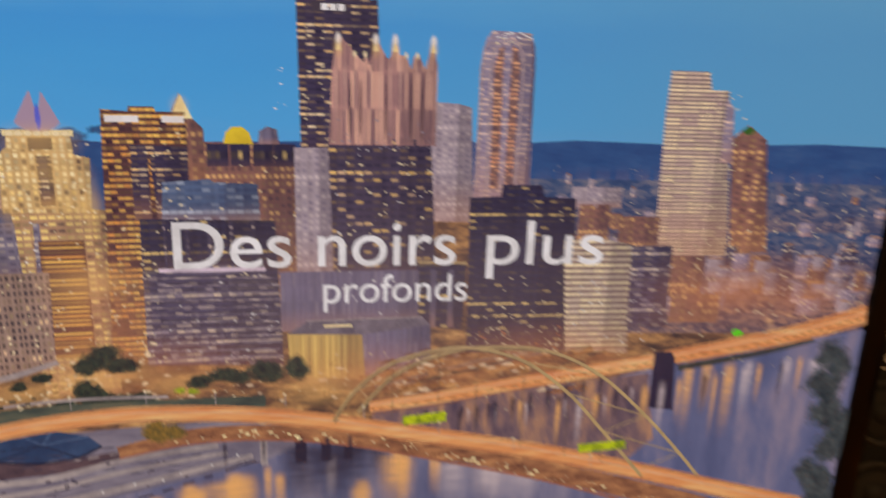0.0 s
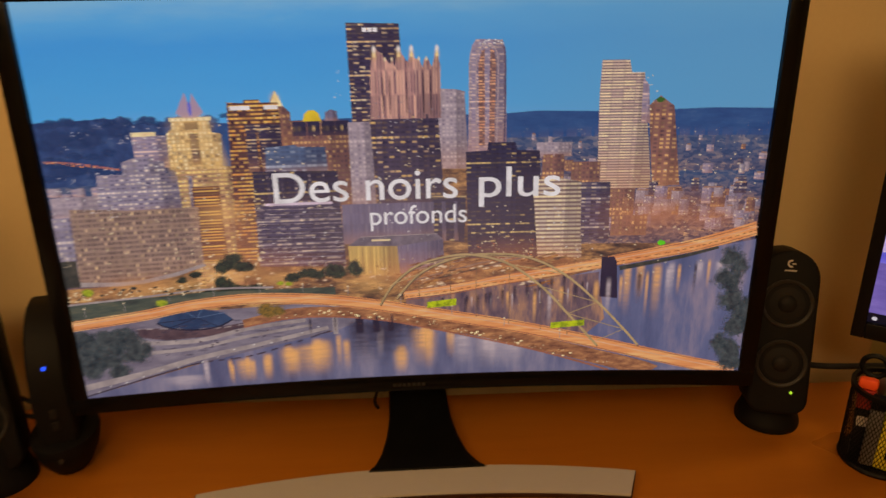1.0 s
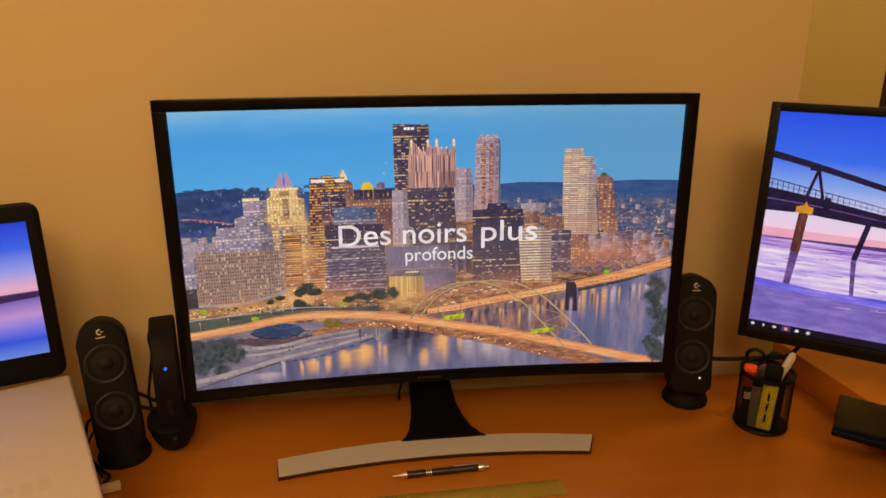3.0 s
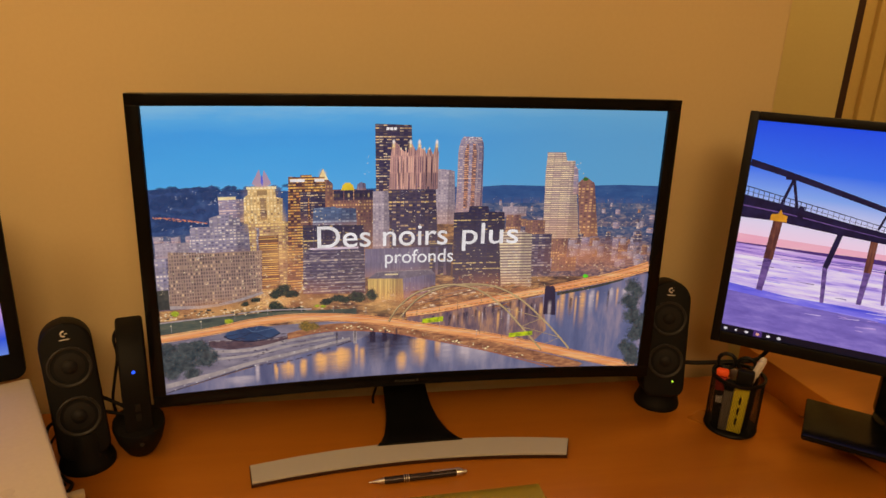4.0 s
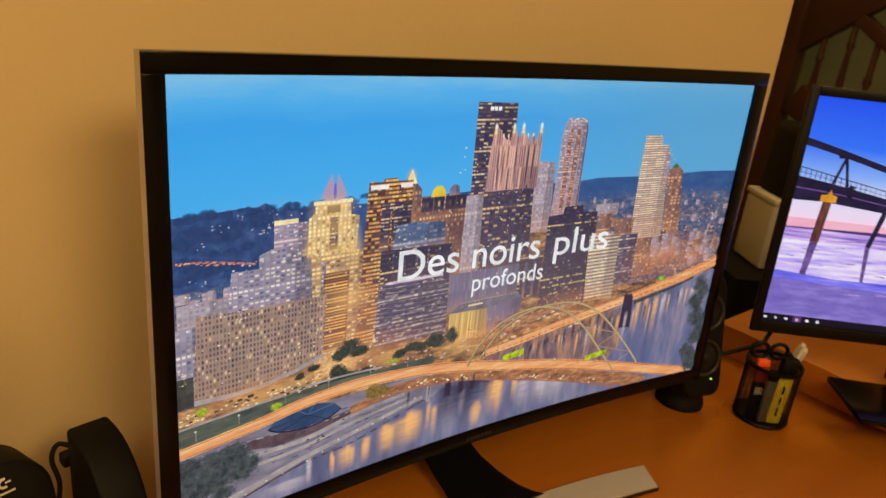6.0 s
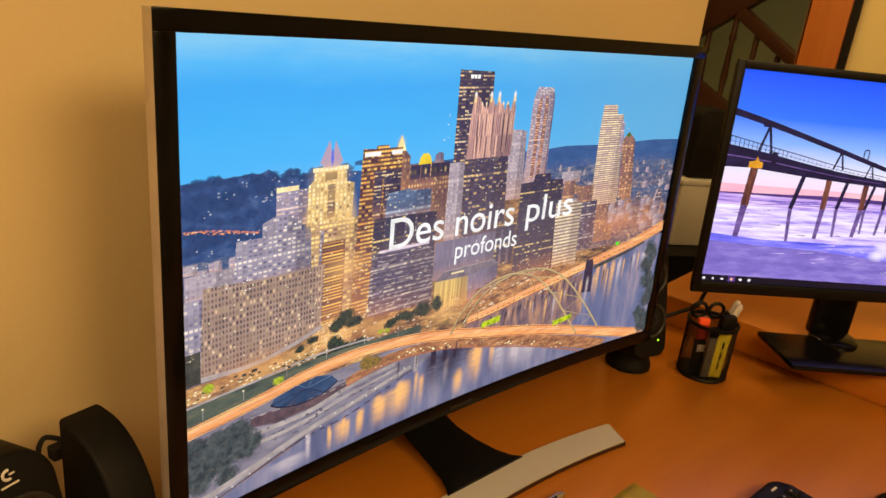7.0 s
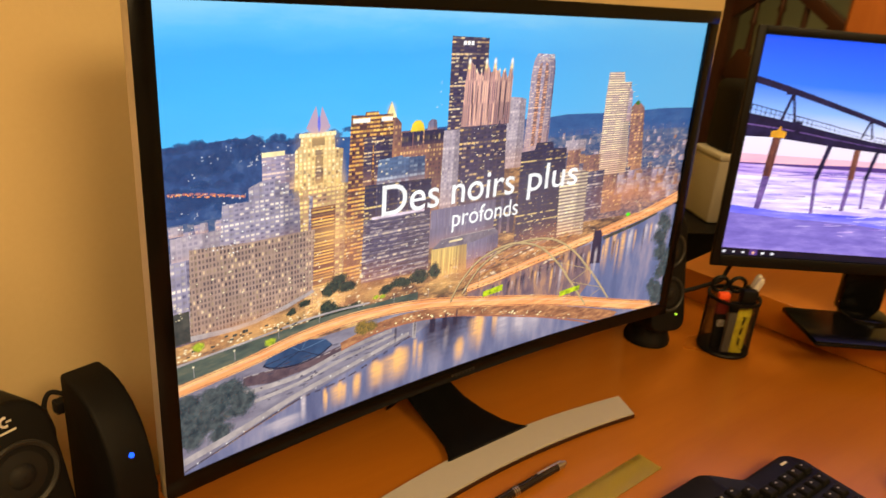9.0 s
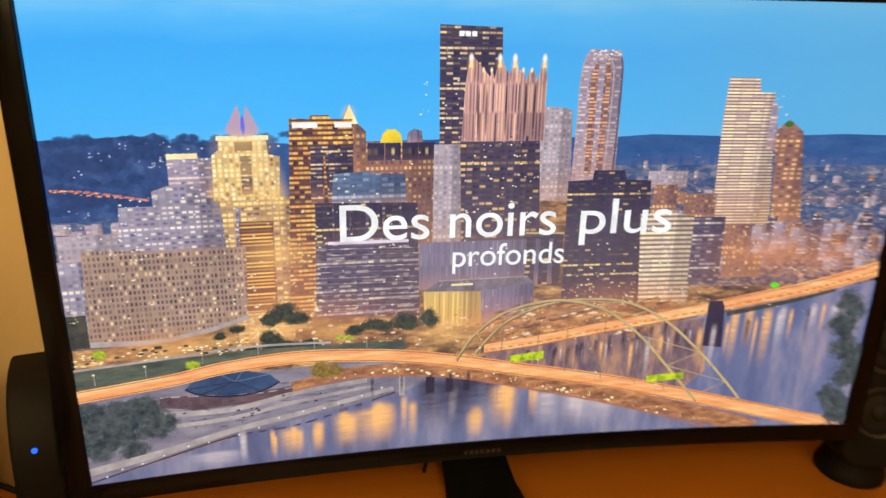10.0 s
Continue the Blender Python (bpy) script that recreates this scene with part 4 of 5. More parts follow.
P_TREEDARK = haloed("street_trees", (74, 84, 66), 1.0, 0.24, 0.6, 190.0, (24, 36, 44))
P_TREEWARM = haloed("lamp_lit_tree", (176, 134, 62), 1.0, 0.22, 0.7, 210.0, (70, 74, 52))
P_TREEBAND = mottled("tree_row", 130.0, (0.3, (40, 46, 50)), (0.7, (86, 84, 76)))
P_GLOWSPOT = haloed("warm_glow", (255, 206, 124), 0.38, 0.0)
P_GLOWORANGE = haloed("orange_glow", (250, 160, 100), 0.24, 0.0)
P_SPARK = haloed("lamp_spark", (255, 236, 190), 1.0, 0.1)
P_SPARKW = haloed("white_spark", (250, 246, 240), 1.0, 0.1)
P_SPARKW2 = haloed("roof_light_haze", (236, 220, 240), 0.35, 0.0)
P_ROWLIGHT = mottled("lit_storey", 130.0, (0.35, (74, 68, 92)), (0.52, (136, 124, 138)), (0.7, (230, 212, 198)))
P_ROWTOP = flatcol("lit_roof_edge", (236, 214, 228))
P_STREAKG = haloed("gold_streak", (255, 190, 116), 0.75, tall=True)
P_STREAKP = haloed("pale_streak", (214, 196, 196), 0.7, tall=True)
P_STREAKD = haloed("dark_streak", (58, 50, 66), 0.8, tall=True)
P_PLAZA = mottled("paving", 50.0, (0.3, (104, 98, 116)), (0.6, (146, 138, 150)), (0.8, (186, 176, 176)), stretch=(0.5, 1, 1.5))
P_PATH = mottled("paths", 50.0, (0.3, (140, 130, 132)), (0.7, (196, 182, 176)))
P_LIMEBUSH = haloed("lit_bush", (206, 214, 60), 1.0, 0.25, 0.6, 260.0, (120, 140, 40))
P_STEPS = mottled("stone_steps", 90.0, (0.3, (84, 78, 96)), (0.7, (140, 130, 142)))
P_DISCLIGHT = flatcol("roof_ridge", (96, 122, 156))
P_STEPDARK = haloed("step_shade", (78, 72, 90), 0.6, 0.1)
P_STONE = flatcol("pale_stone_edge", (188, 164, 164))
P_STEPDARK2 = flatcol("shaded_edge", (96, 84, 110))
P_DARKPIER = flatcol("dark_pier", (56, 48, 70))
P_DARKLINE = flatcol("dark_bank", (74, 66, 82))
P_DISC = mottled("slate_roof", 40.0, (0.3, (42, 64, 98)), (0.7, (66, 92, 128)))
P_DISCDARK = flatcol("roof_shade", (36, 40, 62))
P_BRICKRING = mottled("brick_ring", 70.0, (0.3, (72, 58, 70)), (0.7, (118, 94, 98)))
P_ARCH = flatcol("arch_steel", (196, 168, 118))
P_ARCHDARK = flatcol("arch_shade", (118, 96, 78))
P_LIMESIGN = mottled("lime_sign", 160.0, (0.35, (120, 140, 40)), (0.6, (206, 222, 40)))
P_LAMP = flatcol("street_lamps", (255, 226, 170), 1.15)
P_WHITE = flatcol("white_light", (250, 244, 240), 1.1)
P_EMBER = flatcol("orange_lamps", (255, 150, 84), 1.05)
P_GOTHRIB = haloed("stone_rib", (236, 192, 172), 0.85, tall=True)
P_GOTHDARK = haloed("shaded_recess", (44, 36, 60), 0.7, 0.3)
P_GREENLAMP = flatcol("green_lamp", (90, 220, 40))
F_HOTEL = facade("hotel", (150, 124, 110), (48, 42, 52), (255, 222, 158), 0.12, 0.56, 0.6, 0.0, (236, 196, 160), fold=0.98, foot=0.1, dim=0.3)
F_GREY = facade("grey_block", (136, 128, 146), (84, 80, 106), (244, 226, 204), 0.4, 0.7, 0.45)
F_GOLD = facade("gold_tower", (204, 166, 112), (96, 72, 66), (255, 244, 196), 0.55, 0.55, 0.7, 0.2, (255, 216, 128), foot=0.0, fold=0.9)
F_GOLDLOW = facade("gold_tower_foot", (168, 130, 98), (84, 64, 66), (255, 224, 134), 0.5, 0.8, 0.5, 0.3, foot=0.5, fold=0.85)
F_BROWN = facade("brown_tower", (84, 52, 56), (50, 34, 48), (255, 208, 104), 0.5, 0.95, 0.5, 0.35, (244, 166, 80), fold=0.95)
F_BRICK = facade("brick_block", (128, 88, 80), (80, 58, 66), (240, 190, 120), 0.35, 0.6, 0.5)
F_NAVY = facade("dark_tower", (38, 38, 66), (26, 26, 50), (250, 214, 130), 0.07, 0.9, 0.32, 0.09, foot=0.08, dim=0.12)
F_NAVYLIT = facade("dark_lit_tower", (52, 46, 74), (32, 32, 58), (255, 206, 128), 0.24, 0.9, 0.4, 0.2, (250, 226, 180), dim=0.2)
F_ROWS = facade("banded_block", (62, 58, 86), (34, 34, 58), (238, 214, 180), 0.22, 0.97, 0.46, 0.3, (150, 138, 152), foot=0.1, dim=0.3)
F_GLASS = facade("blue_glass", (72, 92, 124), (58, 76, 110), (176, 190, 205), 0.2, 0.9, 0.5)
F_GOTH = facade("gothic_tower", (178, 132, 124), (78, 60, 82), (246, 194, 164), 0.45, 0.5, 0.96, foot=0.0, fold=0.66)
F_GOTHLOW = facade("gothic_tower_foot", (64, 56, 78), (40, 38, 62), (250, 204, 112), 0.2, 0.8, 0.42, lit2=(226, 190, 150), dim=0.2)
F_PALE = facade("pale_tower", (156, 142, 150), (122, 112, 130), (206, 190, 186), 0.4, 0.6, 0.5)
F_LILAC = facade("lilac_tower", (140, 128, 148), (110, 102, 130), (236, 204, 180), 0.4, 0.95, 0.4)
F_STRIPE = facade("striped_tower", (116, 94, 100), (214, 186, 166), (255, 232, 186), 0.5, 1.0, 0.55, fold=0.66)
F_WHITEROW = facade("white_banded_tower", (122, 100, 96), (226, 206, 176), (255, 236, 184), 0.4, 1.0, 0.5)
F_COPPER = facade("copper_lit_bay", (120, 88, 84), (86, 66, 78), (250, 190, 140), 0.45, 0.96, 0.5, 0.3, (236, 160, 116), fold=0.98, foot=0.0)
F_LOW = facade("low_lit_hall", (196, 160, 88), (150, 116, 70), (250, 216, 120), 0.6, 0.4, 0.95)
F_SLATE = facade("slate_hall", (104, 98, 122), (84, 80, 108), (150, 140, 150), 0.3, 0.3, 0.9)

W, H = SCR_W * 1000, SCR_H * 1000
pic.rect(0, 0, W, 130, P_SKY)
pic.shape([(0, H), (W, H), (W, 118), (0, 118)], P_GROUND)
# far hills and city
hills = [(0, 172), (180, 172), (180, 112), (124, 108), (112, 110), (96, 107), (88, 109), (77, 101), (70, 104), (60, 103), (47, 104), (30, 106), (12, 105), (0, 105)]
pic.shape(hills, P_HILL)
for k in range(34):
    x = random.uniform(2, 176)
    pic.halo(x, random.uniform(104, 110), random.uniform(4, 9), random.uniform(2.5, 5), P_HILLTREE)
for k in range(26):
    pic.halo(random.uniform(2, 130), random.uniform(112, 160), random.uniform(8, 20), random.uniform(4, 9), P_HILLTREE)
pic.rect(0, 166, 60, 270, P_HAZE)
pic.shape([(160, 160), (W, 160), (W, 107), (640, 106), (560, 109), (470, 107), (441, 109), (300, 110), (160, 112)], P_HILLFAR)
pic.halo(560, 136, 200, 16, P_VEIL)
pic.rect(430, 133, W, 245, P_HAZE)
pic.rect(520, 168, W, 238, P_CITY)
for cx, cy, n in ((38, 118, 7), (52, 110, 5), (72, 124, 8), (86, 120, 8), (78, 110, 4), (104, 116, 6), (28, 130, 4), (60, 158, 6), (20, 160, 6)):
    pic.dots(n, cx - 9, cy - 3, cx + 9, cy + 3, 1.0, P_SPARKW)
pic.dots(30, 450, 124, 690, 150, 0.9, P_SPARK)
pic.band([(2, 141), (30, 144), (69, 152)], 1.6, 2.0, haloed("far_road", (236, 140, 110), 0.55, 0.3))
for k in range(44):
    u = random.random()
    pic.dots(1, 2 + u * 66, 140 + u * 10, 4 + u * 66, 142.5 + u * 10, 1.0, P_EMBER if k % 3 else P_SPARK)
# many small far buildings
for k in range(120):
    v = (k / 120) ** 0.8
    x, y = random.uniform(432, 690), 134 + v * 96
    w, h = random.uniform(5, 11) * (0.6 + v), random.uniform(4, 9) * (0.6 + v)
    kind = random.choice(("pale", "lilac", "brick", "rows", "grey", "grey"))
    pic.rect(x, y - h, x + w, y + 2, {"pale": F_PALE, "lilac": F_LILAC, "brick": F_BRICK, "rows": F_ROWS, "grey": F_GREY}[kind], (max(2, int(w / 2.2)), max(2, int(h / 2.6))))
    if k % 3 == 0:
        pic.rect(x + w * 0.2, y - h - 0.8, x + w * 0.8, y - h + 0.6, P_TAN)
for k in range(26):
    x, y = random.uniform(0, 44), random.uniform(172, 200)
    pic.rect(x, y - random.uniform(3, 7), x + random.uniform(5, 12), y + 2, random.choice((F_PALE, F_GREY, F_LILAC)), (4, 2))
pic.dots(90, 470, 150, 695, 228, 1.2, P_SPARK)
pic.dots(7, 275, 62, 281, 100, 0.7, P_WHITE)
# left blocks
pic.rect(2, 176, 44, 200, F_PALE, (9, 5))
pic.rect(0, 196, 22, 262, F_GREY, (5, 12))
pic.shape([(84, 150), (119, 152), (119, 121), (84, 119)], F_LILAC, (8, 9))
pic.rect(84, 117, 106, 121, P_LAMP)
pic.shape([(71, 164), (110, 166), (110, 145), (100, 145), (100, 141), (82, 141), (82, 145), (71, 145)], F_GREY, (8, 5))
pic.shape([(43, 200), (138, 204), (138, 161), (112, 160), (112, 157), (47, 156)], F_GREY, (20, 12))
# gold tower
pic.shape([(126, 276), (171, 278), (173, 153), (119, 151)], F_GOLDLOW, (11, 30))
pic.shape([(115, 154), (164, 155), (166, 121), (157, 119), (157, 115), (122, 114), (122, 118), (116, 119)], F_GOLD, (12, 11))
pic.rect(133, 120, 147, 150, F_NAVYLIT, (3, 9))
pic.rect(132, 172, 158, 250, F_BROWN, (1, 26))
pic.shape([(121, 116), (157, 116), (156, 106), (122, 105)], F_GOLD, (9, 3))
pic.rect(133, 109, 146, 116, P_DARKLINE)
pic.rect(120, 104.5, 158, 108, P_LAMP)
pic.shape([(124, 106), (155, 107), (143, 82), (141, 92), (139, 92), (137, 81)], haloed("pink_roof", (186, 156, 176), 0.95, 0.42))
pic.shape([(138, 106), (142, 106), (141, 88), (139, 88)], haloed("blue_beacon", (84, 104, 225), 0.9, 0.3))
pic.halo(139, 112, 30, 16, P_GLOWSPOT)
pic.halo(146, 150, 34, 12, P_GLOWSPOT)
pic.halo(152, 262, 22, 26, P_GLOWSPOT)
pic.halo(118, 150, 10, 22, P_GLOWSPOT)
pic.halo(164, 150, 9, 26, P_GLOWSPOT)
# wide hotel
pic.shape([(14, 263), (52, 266), (73, 265), (106, 259), (134, 251), (136, 192), (70, 192), (17, 188)], F_HOTEL, (38, 16))
pic.shape([(13, 268), (52, 270), (74, 269), (107, 263), (136, 254), (134, 251), (106, 259), (73, 265), (52, 266), (14, 263)], P_PATH)
pic.rect(0, 240, 14, 268, P_TREEBAND)
pic.dots(12, 1, 232, 13, 246, 1.3, P_SPARK)
# brown towers
pic.shape([(211, 136), (232, 136), (232, 103), (226, 97), (219, 82), (212, 97)], F_BRICK, (5, 10))
pic.shape([(213, 97), (226, 97), (219.5, 82)], P_LAMP)
pic.shape([(168, 250), (221, 252), (222, 93), (205, 93), (204, 90), (190, 90), (189, 93), (174, 92)], F_BROWN, (14, 42))
pic.shape([(188, 160), (221, 160), (222, 114), (189, 113)], F_NAVYLIT, (7, 14))
pic.rect(176, 95.5, 195, 99.5, P_WHITE)
pic.rect(208, 95.5, 221, 99.5, P_WHITE)
pic.shape([(231, 204), (288, 206), (287, 112), (232, 111)], F_BRICK, (15, 20))
pic.rect(233, 112, 287, 126, F_NAVY, (20, 1))
pic.shape([(243, 112), (261, 112), (259, 105), (255, 101.5), (249, 101.5), (245, 105)], flatcol("gold_dome", (244, 206, 60)))
pic.shape([(264, 112), (277, 112), (276, 103), (270, 101), (265, 104)], F_SLATE, (3, 2))
# tallest tower, gothic tower and neighbours
pic.shape([(291, 160), (344, 160), (338, 24), (289, 22.5)], F_NAVYLIT, (10, 36))
pic.rect(296, 26, 320, 32, P_DARKLINE)
for k in range(4):
    pic.rect(299 + k * 5, 27.2, 303 + k * 5, 31, P_WHITE)
pic.shape([(286, 206), (310, 206), (308, 114), (286, 114)], F_PALE, (6, 22))
pic.shape([(369, 162), (403, 163), (399, 87), (391, 87), (391, 85), (375, 84), (369, 86)], F_PALE, (9, 22))
pic.shape([(312, 232), (381, 234), (373, 108), (307, 108)], F_GOTHLOW, (13, 26))
goth = [(308, 112), (376, 112), (376, 62), (374.5, 56), (373, 45), (371, 56), (368, 64), (366, 63), (364, 55), (361, 56), (359, 64), (357, 63), (356, 56), (354, 62), (352, 56), (349, 43), (346.5, 56),
        (344, 64), (341, 63), (339.5, 56), (337, 46), (334.5, 56), (333, 63), (331, 55), (329, 63), (326, 63), (324, 55), (322, 63), (319, 62), (317, 56), (314, 44), (311.5, 56), (310, 66)]
pic.shape(goth, F_GOTH, (26, 3))
for gx in (314, 337, 349, 373):
    pic.shape([(gx - 1.7, 54), (gx + 1.7, 54), (gx, 44)], P_LAMP)
    pic.halo(gx, 47, 2.6, 5, P_SPARKW)
    pic.halo(gx, 52, 4.5, 9, P_GLOWSPOT)
for gx in (312.5, 318, 334, 340, 346, 352.5, 370, 375.5):
    pic.rect(gx - 0.7, 58, gx + 0.7, 112, P_GOTHRIB)
for gx in (324, 330.5, 356, 363):
    pic.rect(gx - 0.5, 58, gx + 0.5, 112, P_GOTHRIB)
    pic.halo(gx, 56, 1.6, 3, P_SPARK)
for gx in (321, 327.5, 343.5, 359.5, 366.5):
    pic.rect(gx - 1.1, 66, gx + 1.1, 112, P_GOTHDARK)
pic.dots(20, 312, 96, 372, 116, 0.9, P_GREYSTREAK)
pic.shape([(402, 146), (440, 146), (439, 80), (438, 49), (435, 40), (410, 39), (406, 45), (403, 62), (403, 99)], F_LILAC, (10, 34))
pic.shape([(413, 140), (428, 140), (429, 62), (427, 50), (421, 46), (415, 50), (412, 62)], F_COPPER, (4, 34))
pic.band([(411, 140), (410, 66), (414, 48), (421, 44), (428, 48), (431, 66), (430, 140)], 1.0, 1.0, P_STONE, 5)
pic.band([(404, 138), (404, 62), (407, 46)], 1.0, 1.0, P_STONE, 4)
pic.band([(438, 138), (438, 62), (436, 46)], 1.6, 1.6, P_STEPDARK2, 4)
pic.dots(16, 410, 39.5, 436, 43.5, 1.5, P_SPARKW)
pic.dots(9, 410, 43, 434, 47, 1.2, P_SPARK)
# right towers
pic.shape([(587, 183), (614, 183), (602, 104), (595, 99), (588, 94), (582, 99), (577, 104)], F_BRICK, (6, 22))
pic.blob(588, 98, 4, 2.6, flatcol("green_roof", (60, 110, 50)))
pic.shape([(532, 186), (586, 186), (571, 72), (558, 72), (556, 60), (530, 60), (529, 90)], F_STRIPE, (5, 46))
pic.shape([(571, 120), (580, 120), (576, 84), (570, 76)], F_LILAC, (2, 12))
pic.rect(470, 138, 505, 152, F_PALE, (10, 4))
pic.rect(476, 150, 498, 180, F_BRICK, (6, 7))
pic.rect(505, 158, 534, 185, F_BRICK, (8, 6))
pic.rect(545, 186, 570, 215, F_BRICK, (7, 6))
pic.rect(590, 184, 612, 210, F_PALE, (6, 6))
for k in range(16):
    x, y = 560 + k * 8.4 + random.uniform(-4, 4), 200 + random.uniform(-8, 22) - k * 0.8
    w, h = random.uniform(7, 15), random.uniform(7, 15)
    pic.rect(x, y - h, x + w, y + 3, (F_BRICK, F_PALE, F_GREY, F_ROWS, F_LILAC)[k % 5], (int(w / 2.2), int(h / 2.4)))
    pic.rect(x + 1, y - h - 0.7, x + w - 1, y - h + 0.7, P_TAN)
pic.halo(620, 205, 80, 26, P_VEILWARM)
pic.shape([(402, 258), (480, 260), (473, 146), (450, 145), (449, 137), (422, 137), (421, 145), (400, 146)], F_NAVY, (16, 27))
pic.dots(26, 405, 236, 470, 257, 1.0, P_EMBER)
pic.dots(14, 405, 240, 470, 257, 1.4, P_SPARK)
pic.shape([(474, 258), (520, 260), (516, 178), (492, 174), (467, 176)], F_WHITEROW, (7, 20))
pic.shape([(518, 240), (547, 240), (545, 179), (516, 179)], F_ROWS, (6, 16))
pic.rect(548, 214, 585, 236, F_BRICK, (9, 4))
# middle blocks behind the words
pic.shape([(204, 162), (264, 162), (263, 137), (236, 136), (234, 134), (206, 136)], F_GLASS, (12, 6))
pic.shape([(189, 258), (276, 262), (273, 161), (191, 159)], F_ROWS, (18, 25))
pic.shape([(191, 193), (273, 194), (273, 161), (191, 159)], F_NAVY, (16, 7))
for k in range(12):
    pic.band([(190, 198 + k * 5), (274, 199.5 + k * 5.1)], 0.9, 0.9, P_ROWLIGHT, 3)
pic.band([(200, 193), (266, 193.5)], 2.6, 2.6, P_ROWTOP, 3)
pic.halo(233, 193, 36, 4, P_SPARKW2)
pic.rect(275, 196, 398, 238, F_SLATE, (34, 4))
pic.shape([(366, 236), (398, 240), (400, 191), (366, 190)], F_NAVY, (6, 9))
pic.band([(366, 190.5), (400, 191.5)], 1.6, 1.6, P_ARCH, 2)
pic.shape([(279, 240), (329, 242), (376, 236), (370, 230), (292, 231)], P_STEPS)
pic.band([(292, 231), (370, 230)], 0.8, 0.8, P_PATH, 2)
pic.dots(14, 292, 229, 372, 236, 0.8, P_SPARKW)
pic.shape([(280, 272), (331, 275), (329, 242), (279, 240)], F_LOW, (13, 1))
pic.shape([(331, 273), (377, 261), (376, 236), (329, 242)], F_SLATE, (11, 3))
pic.rect(303, 234, 322, 236, P_LAMP)
for n, x0, y0, x1, y1, mat in ((34, 118, 112, 168, 158, P_SPARK), (46, 124, 158, 174, 268, P_SPARK), (30, 176, 100, 222, 186, P_SPARK), (24, 234, 118, 288, 200, P_SPARK), (18, 292, 36, 312, 110, P_SPARK),
                               (46, 312, 112, 374, 196, P_SPARK), (22, 312, 112, 374, 230, P_SPARKW), (22, 192, 196, 274, 256, P_SPARKW), (12, 404, 150, 470, 232, P_SPARK), (26, 404, 222, 470, 258, P_SPARK), (30, 476, 180, 546, 256, P_SPARKW),
                               (26, 44, 142, 136, 196, P_SPARKW), (20, 84, 119, 118, 150, P_SPARKW), (40, 16, 194, 134, 260, P_SPARK), (26, 532, 70, 584, 184, P_SPARK), (70, 560, 150, 694, 232, P_SPARK), (24, 0, 168, 60, 200, P_SPARKW), (40, 170, 186, 200, 262, P_SPARK)):
    for k in range(n):
        x, y, r = random.uniform(x0, x1), random.uniform(y0, y1), random.uniform(0.5, 1.15)
        pic.halo(x, y, r * random.uniform(1.0, 1.9), r, mat)
        pic.layer -= 1
    pic.layer += 1
pic.halo(139, 107, 22, 5, P_GLOWSPOT)
for k in range(7):
    pic.halo(124 + k * 5, 106.5, 3.4, 2.2, P_SPARK)
pic.halo(219, 90, 8, 10, P_GLOWSPOT)
# street glow at the feet of the towers
pic.dots(120, 120, 255, 400, 290, 1.3, P_SPARK)
pic.dots(60, 120, 258, 330, 288, 2.2, P_RUST)
pic.dots(50, 120, 262, 400, 290, 2.6, P_CREAM)
pic.dots(40, 140, 240, 195, 290, 2.4, P_SPARK)
pic.dots(70, 330, 256, 560, 292, 1.6, P_SPARK)
for gx, gy, gr in ((150, 268, 34), (178, 262, 24), (205, 272, 30), (300, 280, 44), (345, 276, 40), (400, 276, 44), (440, 262, 30), (70, 276, 40), (110, 274, 34), (500, 262, 30), (160, 200, 40), (140, 130, 34), (590, 214, 44), (650, 218, 40)):
    pic.halo(gx, gy, gr, gr * 0.45, P_GLOWSPOT if gx < 320 else P_GLOWORANGE)
for gx, gy, rx, ry in ((190, 262, 90, 34), (330, 268, 110, 30), (160, 215, 40, 60), (450, 258, 80, 30), (70, 272, 70, 18), (600, 215, 110, 40)):
    pic.halo(gx, gy, rx, ry, P_GLOWORANGE)
for tx, ty, rx, ry in ((160, 250, 15, 11), (172, 258, 14, 9), (152, 258, 10, 8), (160, 280, 22, 11), (140, 286, 16, 8), (178, 284, 18, 9), (150, 274, 14, 10), (240, 268, 20, 8), (268, 268, 18, 11), (218, 272, 14, 8), (284, 264, 9, 11), (112, 268, 8, 5), (126, 262, 8, 6)):
    for k in range(3):
        pic.halo(tx + random.uniform(-0.35, 0.35) * rx, ty + random.uniform(-0.3, 0.3) * ry, rx * random.uniform(0.6, 0.9), ry * random.uniform(0.6, 0.9), P_TREEDARK)
# far bank road and river on the right
pic.shape([(470, 356), (520, 366), (600, 380), (668, 393), (W, 393), (W, 240), (560, 268), (500, 282), (476, 300)], P_RIVER)
pic.shape([(336, 312), (420, 332), (520, 356), (548, 330), (540, 276), (440, 288), (336, 300)], P_UNDER)
for k in range(90):
    x, y = random.uniform(330, 486), random.uniform(258, 292)
    w = random.uniform(8, 26)
    pic.band([(x, y), (x + w, y - w * 0.22)], 1.2, 2.4, (P_TAN, P_ROAD2, P_CREAM, P_RUST, P_GROUND)[k % 5], 2)
for sx, sw, sy in ((566, 6, 318), (579, 7, 300), (596, 8, 322), (612, 5, 300), (640, 6, 280), (660, 8, 276)):
    pic.rect(sx - 3, 262, sx + sw + 3, sy + 14, P_STREAKG if sx < 600 else P_STREAKP)
FAR_LINE = [(334, 297), (381, 292), (434, 283), (486, 275), (540, 266), (566, 261), (622, 250), (660, 240), (697, 228)]
pic.band(FAR_LINE, 8, 15, P_ROAD)
for off, mat in ((-5.0, P_TRAILDARK), (-1.5, P_TRAIL), (2.0, P_RUST), (5.6, P_TRAILDARK)):
    pic.band([(x, y + off) for x, y in FAR_LINE], 0.9, 0.8, mat)
